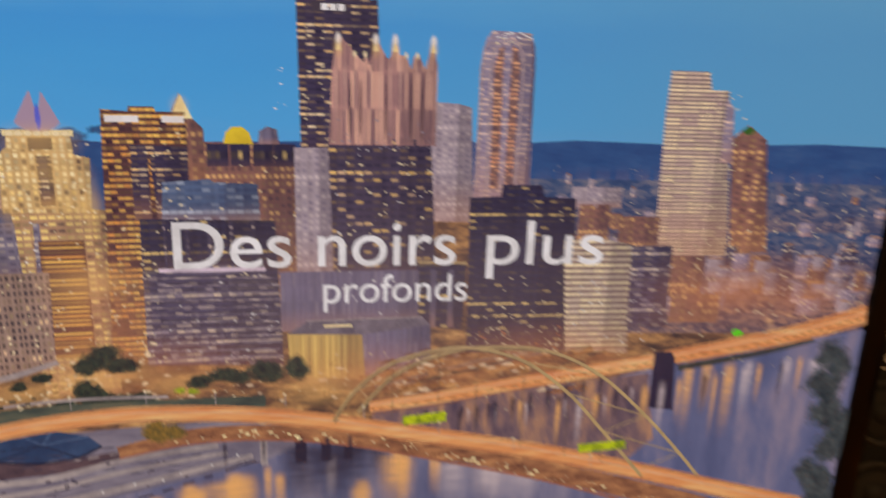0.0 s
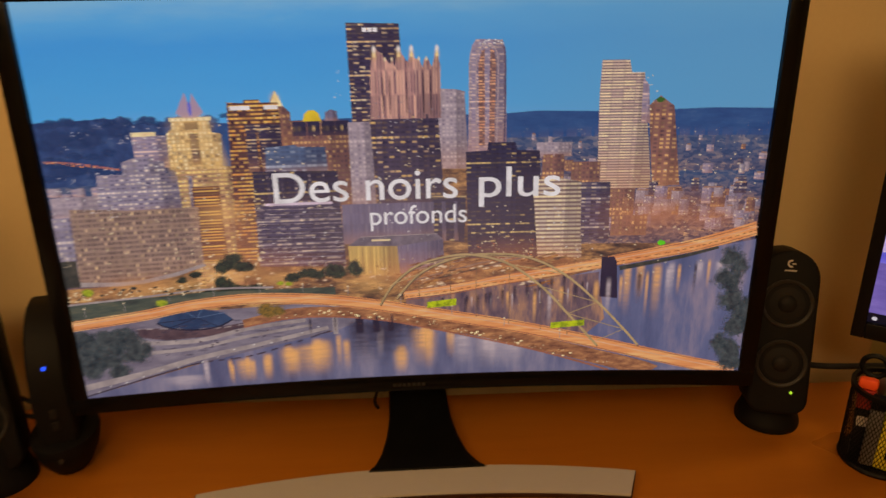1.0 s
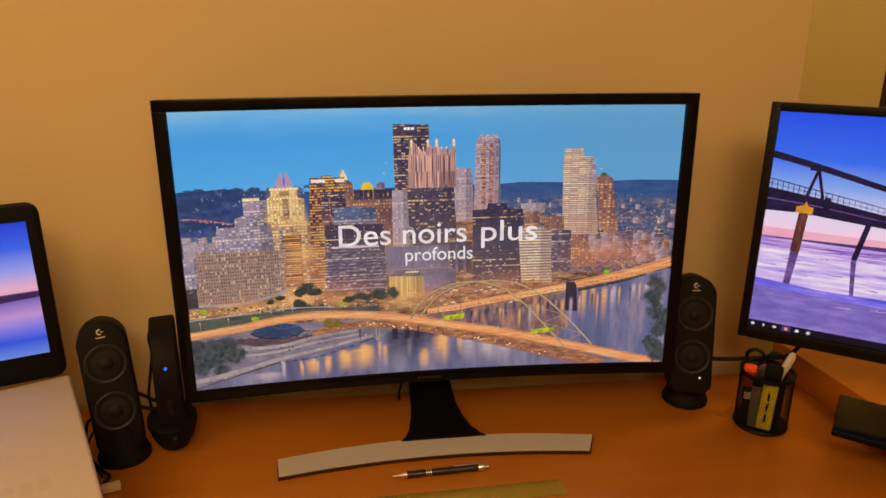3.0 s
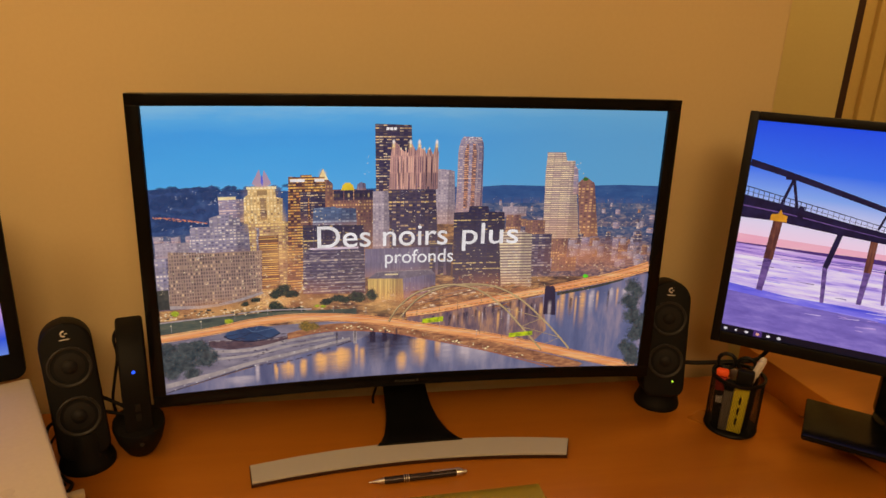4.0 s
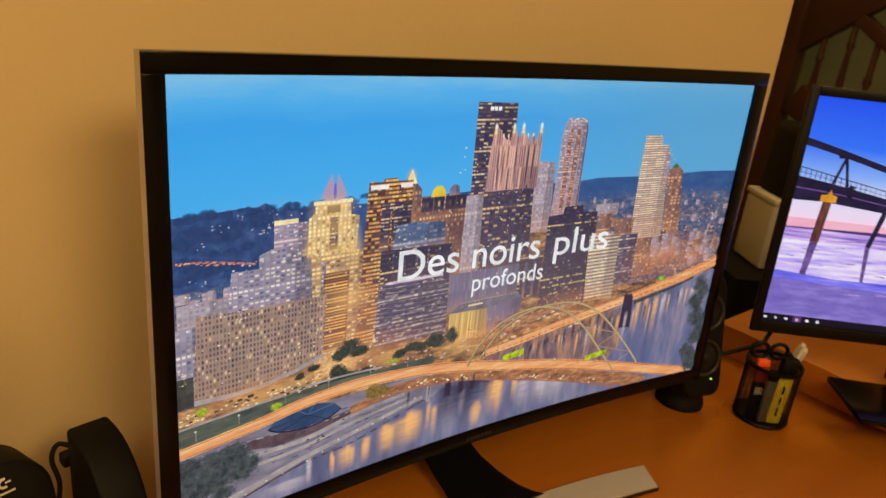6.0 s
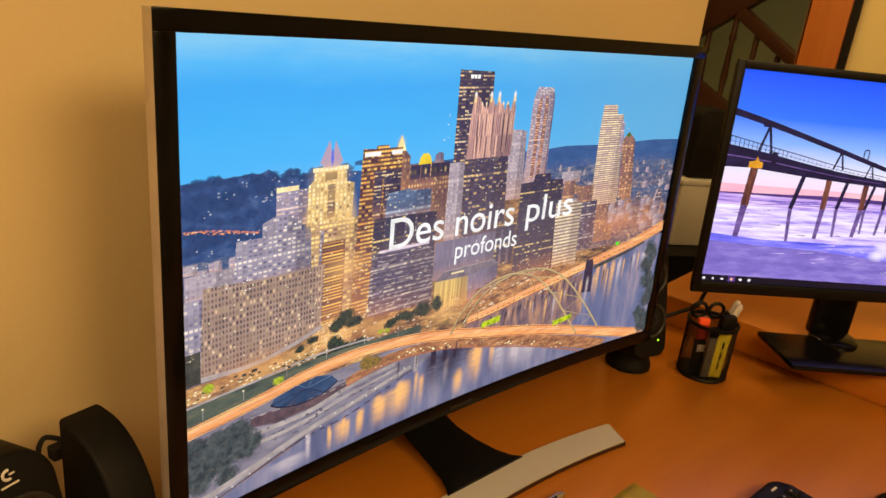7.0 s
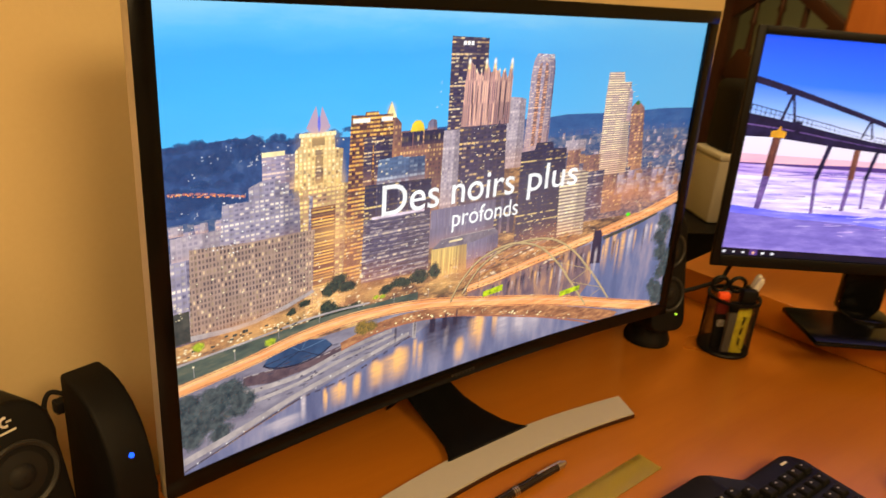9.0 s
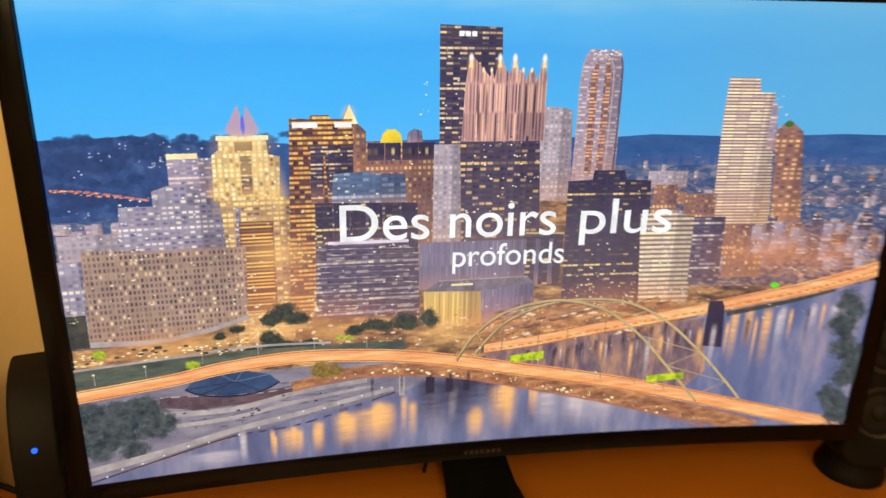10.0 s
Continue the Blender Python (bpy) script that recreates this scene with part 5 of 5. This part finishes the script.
pic.band([(560, 272), (620, 260), (660, 249)], 5, 3, P_TREEBAND)
pic.dots(60, 410, 226, 690, 290, 1.4, P_SPARK)
pic.shape([(541, 304), (560, 306), (557, 265), (554, 259), (541, 259), (541, 288)], P_DARKPIER)
for x, y, h in ((372, 300, 14), (398, 298, 18), (418, 296, 22), (441, 294, 30), (470, 292, 22), (500, 290, 26), (520, 284, 20)):
    pic.rect(x, y, x + 5, y + h, P_STREAKG if x % 2 else P_STREAKD)
    pic.rect(x + 6, y + 2, x + 9, y + h, P_STREAKP)
pic.blob(601, 244, 4, 2.6, P_GREENLAMP)
pic.dots(20, 400, 290, 500, 312, 1.0, P_SPARK)
for k in range(9):
    pic.rect(396 + k * 13, 300 - k * 3.0, 402 + k * 13, 330 - k * 3.4, P_STREAKD)
for k in range(14):
    x = 470 + k * 15 + random.uniform(-4, 4)
    y = 300 - (x - 470) * 0.19
    pic.rect(x, y - 6, x + random.uniform(5, 10), y + random.uniform(26, 58), (P_STREAKG, P_STREAKP, P_STREAKG, P_STREAKD)[k % 4])
# lawn, plaza, basin and banks on the left
pic.shape([(0, 393), (60, 374), (116, 362), (174, 358), (255, 335), (290, 332), (290, 300), (0, 305)], P_PLAZA)
pic.shape([(0, 303), (68, 300), (134, 297), (263, 296), (263, 284), (135, 282), (69, 284), (0, 287)], P_LAWN)
pic.band([(0, 286), (69, 283), (135, 279), (200, 281)], 2.0, 2.0, P_PATH)
pic.dots(60, 2, 272, 130, 284, 1.9, P_SPARK)
pic.dots(20, 8, 272, 130, 282, 2.2, P_TREEBAND)
for bx, by in ((88, 291), (20, 274), (208, 277), (216, 278)):
    pic.halo(bx, by, 7 if bx < 100 else 5, 5 if bx < 100 else 3, P_LIMEBUSH)
pic.shape([(59, 327), (88, 333), (128, 332), (165, 325), (176, 322), (165, 319), (138, 322), (92, 319), (60, 318)], P_BRICKRING)
pic.band([(60, 318), (92, 320), (138, 323), (170, 320)], 1.2, 1.0, P_PATH)
pic.band([(56, 330), (88, 336), (130, 335), (180, 325)], 1.4, 1.2, P_PATH)
pic.shape([(80, 313), (92, 319), (116, 323), (140, 321), (156, 314), (148, 306), (127, 300), (104, 299), (88, 304)], P_DISC)
for a, b in (((80, 313), (120, 310)), ((104, 299), (120, 310)), ((127, 300), (120, 310)), ((148, 306), (120, 310)), ((140, 321), (120, 310)), ((92, 319), (120, 310))):
    pic.band([a, b], 0.9, 0.5, P_DISCLIGHT if a[1] < 307 else P_DISCDARK, 2)
pic.band([(80, 313), (92, 319.5), (116, 323.5), (140, 321.5), (156, 314)], 1.6, 1.6, P_DISCDARK, 3)
for k in range(40):
    x = random.uniform(70, 250)
    y = random.uniform(318, 352) - max(0, x - 140) * 0.14
    pic.halo(x, y, random.uniform(3, 9), random.uniform(0.8, 1.8), P_STEPDARK)
pic.band([(60, 334), (116, 336), (170, 326), (230, 320)], 5, 4, P_PATH)
pic.band([(70, 346), (117, 344), (174, 334), (236, 326)], 4, 3, P_PATH)
pic.dots(30, 70, 322, 250, 352, 1.2, P_DARKLINE)
for k in range(30):
    ty = random.uniform(322, 366)
    pic.halo(random.uniform(-4, 64 - (ty - 340) * 0.3), ty, random.uniform(13, 22), random.uniform(9, 14), P_TREE)
pic.band([(0, 380), (61, 369), (117, 356), (174, 346), (253, 330)], 7, 4, P_PATH)
# river below the bank
pic.shape([(0, 393), (W, 393), (640, 384), (560, 370), (470, 348), (411, 332), (356, 318), (300, 318), (262, 334), (174, 358), (116, 363), (61, 376), (0, 391)], P_WATER)
pic.band([(0, 390), (61, 375), (116, 362), (174, 357), (255, 334)], 1.6, 1.6, P_DARKLINE)
for sx, sw, sy, gold in ((120, 7, 366, 0), (146, 5, 368, 1), (166, 9, 366, 1), (182, 16, 364, 1), (206, 22, 356, 1), (236, 20, 350, 1), (262, 12, 346, 1), (318, 26, 362, 1), (352, 12, 330, 1), (378, 8, 336, 1), (300, 10, 340, 0), (420, 9, 352, 0)):
    for part_ in range(2):
        a, w = sx + random.uniform(-5, 4), sw * random.uniform(0.35, 0.8) + 4
        pic.rect(a, sy - 10 + part_ * 6, a + w, sy + random.uniform(24, 42), P_STREAKG if gold else P_STREAKP)
for px0, w_ in ((258, 5), (282, 8), (300, 7), (316, 6)):
    pic.rect(px0, 304, px0 + w_, 338, P_DARKPIER if px0 != 258 else P_PATH)
for x0, x1, y1 in ((268, 300, 384), (276, 330, 390), (300, 344, 380), (330, 352, 366)):
    pic.rect(x0, 318, x1, y1, P_STREAKD)
for x0, x1, y1 in ((336, 372, 388), (352, 366, 392), (150, 176, 397), (196, 226, 394), (230, 258, 388), (210, 262, 396)):
    pic.rect(x0, 392 - 0.225 * min(x0, 270), x1, y1, P_STREAKG)
for x0, x1, y1 in ((400, 450, 396), (430, 470, 396), (70, 130, 398), (380, 410, 390)):
    pic.rect(x0, 340 if x0 > 200 else 374, x1, y1, P_STREAKP)
# the bridge: brown lower deck, upper road with light trails, then its arches
ROAD_LINE = [(0, 309), (67, 303), (112, 296), (167, 292), (214, 294), (263, 299), (314, 308), (356, 317), (411, 328), (468, 340), (526, 354), (586, 369), (640, 382), (692, 393)]
pic.band([(166, 320), (214, 311), (263, 312), (314, 319), (356, 328), (411, 340), (468, 355), (526, 371), (586, 388), (606, 396)], 9, 19, P_RUSTDECK)
pic.band([(166, 324), (214, 317), (263, 318), (314, 325), (356, 335), (411, 349), (468, 364), (526, 382), (556, 392)], 1.6, 2.2, P_TRAILDARK)
for k in range(120):
    x = random.uniform(200, 560)
    y = 311 + max(0.0, x - 263) * 0.155 + max(0.0, x - 340) * 0.12
    pic.dots(1, x - 1, y - 2, x + 1, y + 5, 1.3, (P_SPARK, P_LAMP, P_RUST)[k % 3])
for x in (232, 258, 284, 302, 318):
    pic.rect(x, 316, x + 5, 342, P_STREAKD)
pic.band(ROAD_LINE, 11, 15, P_ROAD)
for off, mat in ((-5.2, P_TRAILDARK), (-1.2, P_TRAIL), (5.4, P_TRAILDARK)):
    pic.band([(x, y + off * (0.8 + x / 1600)) for x, y in ROAD_LINE], 0.8, 1.0, mat)
for k in range(4):
    pic.halo(197 + random.uniform(-7, 7), 309 + random.uniform(-6, 6), 11, 8, P_TREEWARM)
ARCH_NEAR = [(309, 306), (324, 283), (350, 263), (383, 254), (410, 254), (445, 265), (479, 291), (508, 323), (541, 361)]
ARCH_FAR = [(326, 300), (352, 272), (390, 256), (428, 253), (465, 258), (502, 277), (539, 310), (569, 342), (585, 361)]
for line in (ARCH_FAR, ARCH_NEAR):
    pic.band([(x + 0.7, y + 1.3) for x, y in line], 1.2, 1.6, P_ARCHDARK)
    pic.band(line, 1.8, 2.6, P_ARCH)
for (ax, ay), (bx, by) in ((ARCH_NEAR[k], ARCH_FAR[k]) for k in range(1, 8)):
    pic.band([(ax, ay), (bx, by)], 0.8, 0.8, P_ARCH, 2)
for a, b in (((479, 291), (539, 310)), ((508, 323), (539, 310)), ((508, 323), (569, 342)), ((541, 355), (569, 342))):
    pic.band([a, b], 0.8, 0.8, P_ARCH, 2)
for x, y0, y1 in ((383, 258, 314), (410, 258, 324), (445, 268, 333), (479, 293, 342), (508, 324, 348), (350, 266, 306)):
    pic.band([(x, y0), (x, y1)], 0.5, 0.5, P_ARCHDARK, 2)
for x, y in ((14, 300), (52, 297), (96, 290), (140, 286), (186, 285), (230, 288), (276, 293), (330, 305), (384, 320), (440, 336), (500, 352)):
    pic.rect(x, y - 9, x + 0.5, y, P_PATH)
    pic.halo(x, y - 9.5, 1.6, 1.3, P_SPARK)
for k in range(14):
    x = 8 + k * 18
    pic.halo(x + random.uniform(-5, 5), 385 - k * 4.2 + random.uniform(-3, 1), random.uniform(0.8, 1.5), 1.1, P_SPARKW)
pic.shape([(358, 312), (389, 310), (389, 302), (358, 305)], P_LIMESIGN)
pic.shape([(490, 340), (526, 337), (526, 330), (490, 333)], P_LIMESIGN)
for k in range(20):
    pic.halo(random.uniform(672, 698), random.uniform(256, 388), random.uniform(12, 20), random.uniform(12, 18), P_TREE)
pic.rect(0, 391.5, W, 393, P_DARKLINE)
# painted veil over the towers: dusk haze and the panel's washed-out contrast
pic.halo(350, 215, 330, 90, haloed("haze_wash_veil", (206, 176, 168), 0.13, 0.0))
picture = pic.done("picture", monitor, "lit picture of a city skyline by a river at dusk")


def words(text, x0, x1, base, height, layer):
    """Lettering of the picture, fitted between two places on its line."""
    cu = bpy.data.curves.new("words", "FONT")
    cu.body = text
    cu.offset = 0.005
    tmp = new("words", cu)
    dg = bpy.context.evaluated_depsgraph_get()
    me = bpy.data.meshes.new_from_object(tmp.evaluated_get(dg))
    bpy.data.objects.remove(tmp)
    bm = bmesh.new()
    bm.from_mesh(me)
    xs = [v.co.x for v in bm.verts]
    k = (x1 - x0) / (max(xs) - min(xs))
    lo = min(xs)
    for v in bm.verts:
        v.co = on_curve(x0 + (v.co.x - lo) * k, base - v.co.y * height, layer)
    return bm


M_WORDS = flatcol("white_words", (250, 248, 246), 1.05)
for text, x0, x1, base, height in (("Des", 210, 283, 191.5, 44.5), ("noirs", 300, 391.5, 191.5, 44.5), ("plus", 412.5, 494.5, 191.5, 44.5), ("profonds", 303, 400.5, 217.5, 28.0)):
    part("word", words(text, x0, x1, base, height, pic.layer + 3), M_WORDS, monitor, "white word on the picture", smooth=False)
back = bmesh.new()
cols = [[back.verts.new(bent(-hw - 0.001 + (SCR_W + 0.002) * k / 40, 0.0004, z)) for z in (-hh - 0.001, hh + 0.001)] for k in range(41)]
for k in range(40):
    back.faces.new((cols[k][0], cols[k + 1][0], cols[k + 1][1], cols[k][1]))
part("screen_glass", back, M_GLOSS, monitor)

# ---- pier picture on the flat monitor ----
SX0, SX1, SY0, SY1 = 14.0, FW * 1000 - 15.5, 17.5, FH * 1000 - 12.0


def on_flat(x, y, layer):
    x, y = min(max(x, SX0), SX1), min(max(y, -SY1), -SY0)
    return Vector((x / 1000, 0.0036 - 0.000006 * layer, -y / 1000))


def pier_rect(p, x0, z0, x1, z1, mat):
    p.shape([(x0, -z0), (x1, -z0), (x1, -z1), (x0, -z1)], mat)


random.seed(11)
pp = Picture(on_flat, 1e6)
Q_SKY = shaded_sky("evening_sky", 0.05, (0.0, (30, 84, 246)), (0.36, (52, 118, 255)), (0.56, (138, 180, 255)), (0.76, (232, 230, 255)), (0.92, (255, 224, 246)), (1.0, (250, 180, 205)))
Q_SEA = mottled("evening_sea", 46.0, (0.3, (116, 86, 194)), (0.45, (184, 146, 230)), (0.6, (236, 206, 250)), (0.76, (255, 238, 250)), stretch=(0.2, 1, 5.5))
Q_WET = mottled("wet_sand", 40.0, (0.3, (150, 124, 226)), (0.42, (206, 182, 250)), (0.54, (240, 224, 255)), (0.7, (255, 250, 255)), stretch=(0.28, 1, 3.6))
Q_BLUE = mottled("blue_shallows", 24.0, (0.32, (74, 78, 224)), (0.5, (132, 124, 246)), (0.68, (206, 190, 255)), stretch=(0.35, 1, 3.4))
Q_SAND = mottled("violet_sand", 40.0, (0.3, (108, 92, 180)), (0.5, (132, 114, 202)), (0.72, (166, 146, 224)), stretch=(0.5, 1, 2.2))
Q_PIER = mottled("pier_steel", 60.0, (0.3, (14, 12, 40)), (0.7, (40, 34, 74)))
Q_POST = mottled("pier_posts", 60.0, (0.3, (56, 30, 44)), (0.55, (112, 64, 56)), (0.8, (168, 106, 80)), stretch=(3, 1, 0.5))
Q_REFL = mottled("post_reflections", 60.0, (0.3, (62, 44, 104)), (0.7, (140, 106, 178)), stretch=(1, 1, 2.5))
Q_SHINE = haloed("low_sun_in_water", (255, 240, 250), 0.6, 0.0)
Q_WAVE = mottled("far_waves", 50.0, (0.3, (84, 66, 170)), (0.7, (132, 104, 206)), stretch=(0.3, 1, 3))
Q_LAND = flatcol("far_coast", (84, 54, 128))
Q_GOLD = flatcol("gold_post_cap", (232, 160, 44))
Q_PINK = mottled("pink_glow", 20.0, (0.3, (250, 170, 200)), (0.7, (255, 206, 214)), stretch=(0.4, 1, 2))
Q_BAR = flatcol("dark_taskbar", (18, 16, 34))
Q_ICON = flatcol("white_icons", (240, 240, 250))
Q_WARM = flatcol("warm_icon", (240, 180, 150))
SYT = SY1
pp.shape([(SX0, -160.0), (SX1, -160.0), (SX1, -SY1), (SX0, -SY1)], Q_SKY)
pier_rect(pp, SX0, 160, SX1, 174, Q_PINK)
pp.shape([(SX0, -148), (SX1, -148), (SX1, -166), (300, -165), (200, -166), (120, -163), (SX0, -160.5)], Q_LAND)
pier_rect(pp, SX0, 112, SX1, 159, Q_SEA)
for k in range(14):
    zz = 150 - k * 2.6
    xa = random.uniform(SX0, 300)
    pp.band([(xa, -zz), (xa + 80, -zz - random.uniform(-1, 1)), (min(SX1, xa + 200), -zz)], 0.5, 1.2, Q_BLUE if k % 3 else Q_WET, 3)
pier_rect(pp, SX0, 28, SX1, 112, Q_BLUE)
pier_rect(pp, SX0, 80, SX1, 142, Q_WET)
for k in range(70):
    xa, za = random.uniform(SX0, 470), random.uniform(84, 156)
    ln = random.uniform(10, 50) * (1.6 - za / 110)
    pp.band([(xa, -za), (xa + ln * 0.5, -za + random.uniform(-0.6, 0.6)), (xa + ln, -za)], 0.3, 0.9 + (156 - za) * 0.012, (Q_BLUE, Q_SEA, Q_WET, Q_REFL)[k % 4], 2)
pp.shape([(SX0, -78), (SX1, -78), (SX1, -112), (400, -104), (300, -92), (200, -88), (100, -90), (SX0, -96)], Q_BLUE)
pp.shape([(330, -40), (SX1, -40), (SX1, -112), (420, -106), (380, -90)], Q_BLUE)
pp.shape([(SX0, -17), (SX1, -17), (SX1, -64), (380, -62), (300, -70), (200, -78), (100, -80), (SX0, -84)], Q_SAND)
for k in range(60):
    xa, za = random.uniform(120, 500), random.uniform(56, 92)
    pp.band([(xa, -za), (xa + random.uniform(6, 30), -za - random.uniform(-1, 3))], 0.4, 1.0, Q_WET if k % 2 else Q_SEA, 2)
for k in range(5):
    pp.halo(314 + random.uniform(-14, 10), -84 + random.uniform(-8, 10), random.uniform(16, 26), random.uniform(8, 14), Q_SHINE)
for k in range(12):
    xa = random.uniform(SX0, 330)
    pp.band([(xa, -random.uniform(144, 157)), (xa + 90, -random.uniform(144, 157))], 0.5, 1.1, Q_WAVE, 3)
# pier: posts with their reflections, deck, rails and the high beam
for xt, zt, xm, zm, xr, zr, w_ in ((65, 204, 61, 142, 57, 92, 12), (147, 194, 137, 142, 142, 90, 7), (190, 197, 190, 145, 188, 97, 9), (221, 190, 213, 147, 217, 102, 6), (253, 190, 254, 148, 250, 104, 9),
                                (268, 188, 260, 149, 262, 110, 5), (289, 186, 291, 151, 288, 110, 6), (310, 184, 304, 152, 306, 114, 4), (322, 183, 320, 153, 318, 114, 5), (338, 182, 334, 154, 335, 118, 4), (352, 181, 352, 155, 350, 120, 4),
                                (368, 180, 366, 156, 366, 122, 3.5), (384, 178, 384, 157, 383, 124, 3.5), (400, 177, 398, 158, 399, 126, 3), (416, 176, 416, 158, 415, 128, 3), (434, 175, 434, 159, 433, 130, 2.6), (452, 174, 452, 160, 451, 132, 2.4)):
    pp.band([(xm, -zm), (xr, -zr)], w_ * 0.95, w_ * 0.7, Q_REFL, 3)
    pp.band([(xt + 1, -zt - 7), (xt, -zt), (xm, -zm)], w_, w_ * 1.05, Q_POST if w_ > 8 else Q_PIER, 3)
pp.shape([(SX0, -199), (59, -200), (146, -193), (210, -189), (281, -186), (354, -181), (470, -173), (SX1, -169), (SX1, -173), (470, -178), (352, -190), (279, -197), (207, -204), (145, -213), (80, -224), (SX0, -233)], Q_PIER)
pp.band([(SX0, -217), (80, -212), (145, -204), (207, -197), (279, -192)], 1.8, 0.7, Q_REFL, 4)
pp.band([(SX0, -246), (64, -237), (133, -225), (205, -212), (279, -203), (369, -192), (470, -181)], 1.3, 0.8, Q_PIER, 4)
pp.band([(SX0, -239), (64, -231), (133, -219), (205, -207), (272, -200)], 0.7, 0.5, Q_PIER, 4)
for k in range(40):
    x = SX0 + 4 + k * 7.2
    zt = 246 - (x - SX0) * 0.176
    pp.band([(x, -zt), (x, -zt + 17 - k * 0.25)], 1.0 if k < 14 else 0.6, 1.0 if k < 14 else 0.6, Q_PIER, 2)
pp.band([(SX0, -281), (81, -266), (194, -237), (291, -211), (364, -197), (470, -181), (SX1, -172)], 10, 2, Q_PIER, 5)
for xc, zt, zb, sp, w_ in ((75, 264, 222, 11, 4), (199, 236, 208, 8, 3), (253, 222, 198, 7, 2.4), (296, 211, 194, 5, 2), (330, 204, 190, 4, 1.6), (364, 198, 186, 3, 1.3), (392, 193, 183, 3, 1.1), (420, 189, 180, 2, 1)):
    pp.band([(xc, -zt), (xc - sp, -zb)], w_, w_, Q_PIER, 2)
    pp.band([(xc, -zt), (xc + sp, -zb)], w_, w_, Q_PIER, 2)
    pp.band([(xc - sp, -zt), (xc + sp, -zt)], w_, w_, Q_PIER, 2)
pp.band([(236, -228), (236, -240), (243, -240), (243, -222)], 1.8, 1.8, Q_PIER, 3)
pier_rect(pp, 88, 205, 96, 226, Q_PIER)
pp.shape([(54, -200), (76, -200), (76, -209), (69, -211), (66, -218), (63, -211), (54, -209)], Q_GOLD)
pier_rect(pp, SX0, 17.5, SX1, 28.5, Q_BAR)
for k, x in enumerate((21, 36, 51, 67, 82, 97)):
    if k == 3:
        pier_rect(pp, x - 6, 18.5, x + 6, 28, Q_LAND)
    pp.blob(x, -22.5, (2.6, 1.6, 2.8, 2.6, 2.8, 2.8)[k], (2.4, 2.0, 1.8, 2.4, 2.2, 2.4)[k], Q_WARM if k == 3 else Q_ICON, 0.1, 12)
for k in range(7):
    pp.band([(318 + k * 5, -46 - (k % 2) * 2), (321 + k * 5, -50 - (k % 3) * 2), (324 + k * 5, -45)], 0.45, 0.3, Q_ICON, 3)
pp.done("picture", flat, "lit picture of a pier over a violet beach")

# ---- sunset picture on the laptop screen ----
LX0, LX1, LZ0, LZ1 = -322.0, -17.0, 40.0, 231.0


def on_lap(x, y, layer):
    return Vector((x / 1000, -0.0002 - 0.00005 * layer, -y / 1000))


lp = Picture(on_lap, 1e6)
lp.shape([(LX0, -128), (LX1, -128), (LX1, -LZ1), (LX0, -LZ1)], shaded_sky("laptop_sky", 0.05, (0.0, (30, 70, 226)), (0.35, (60, 110, 246)), (0.65, (160, 170, 250)), (0.9, (246, 190, 214)), (1.0, (240, 150, 170))))
lp.shape([(LX0, -LZ0), (LX1, -LZ0), (LX1, -133), (LX0, -133)], shaded_sky("laptop_sea", 0.12, (0.0, (70, 60, 130)), (0.1, (120, 100, 190)), (0.35, (200, 160, 226)), (0.55, (130, 130, 240)), (0.75, (40, 90, 236)), (1.0, (110, 150, 236))))
lp.shape([(LX0, -118), (-120, -117), (-60, -122), (LX1, -124), (LX1, -132), (-60, -131), (-140, -136), (-240, -132), (LX0, -134)], flatcol("laptop_coast", (60, 40, 90)))
lp.done("picture", lap, "lit picture of a blue and pink sunset")
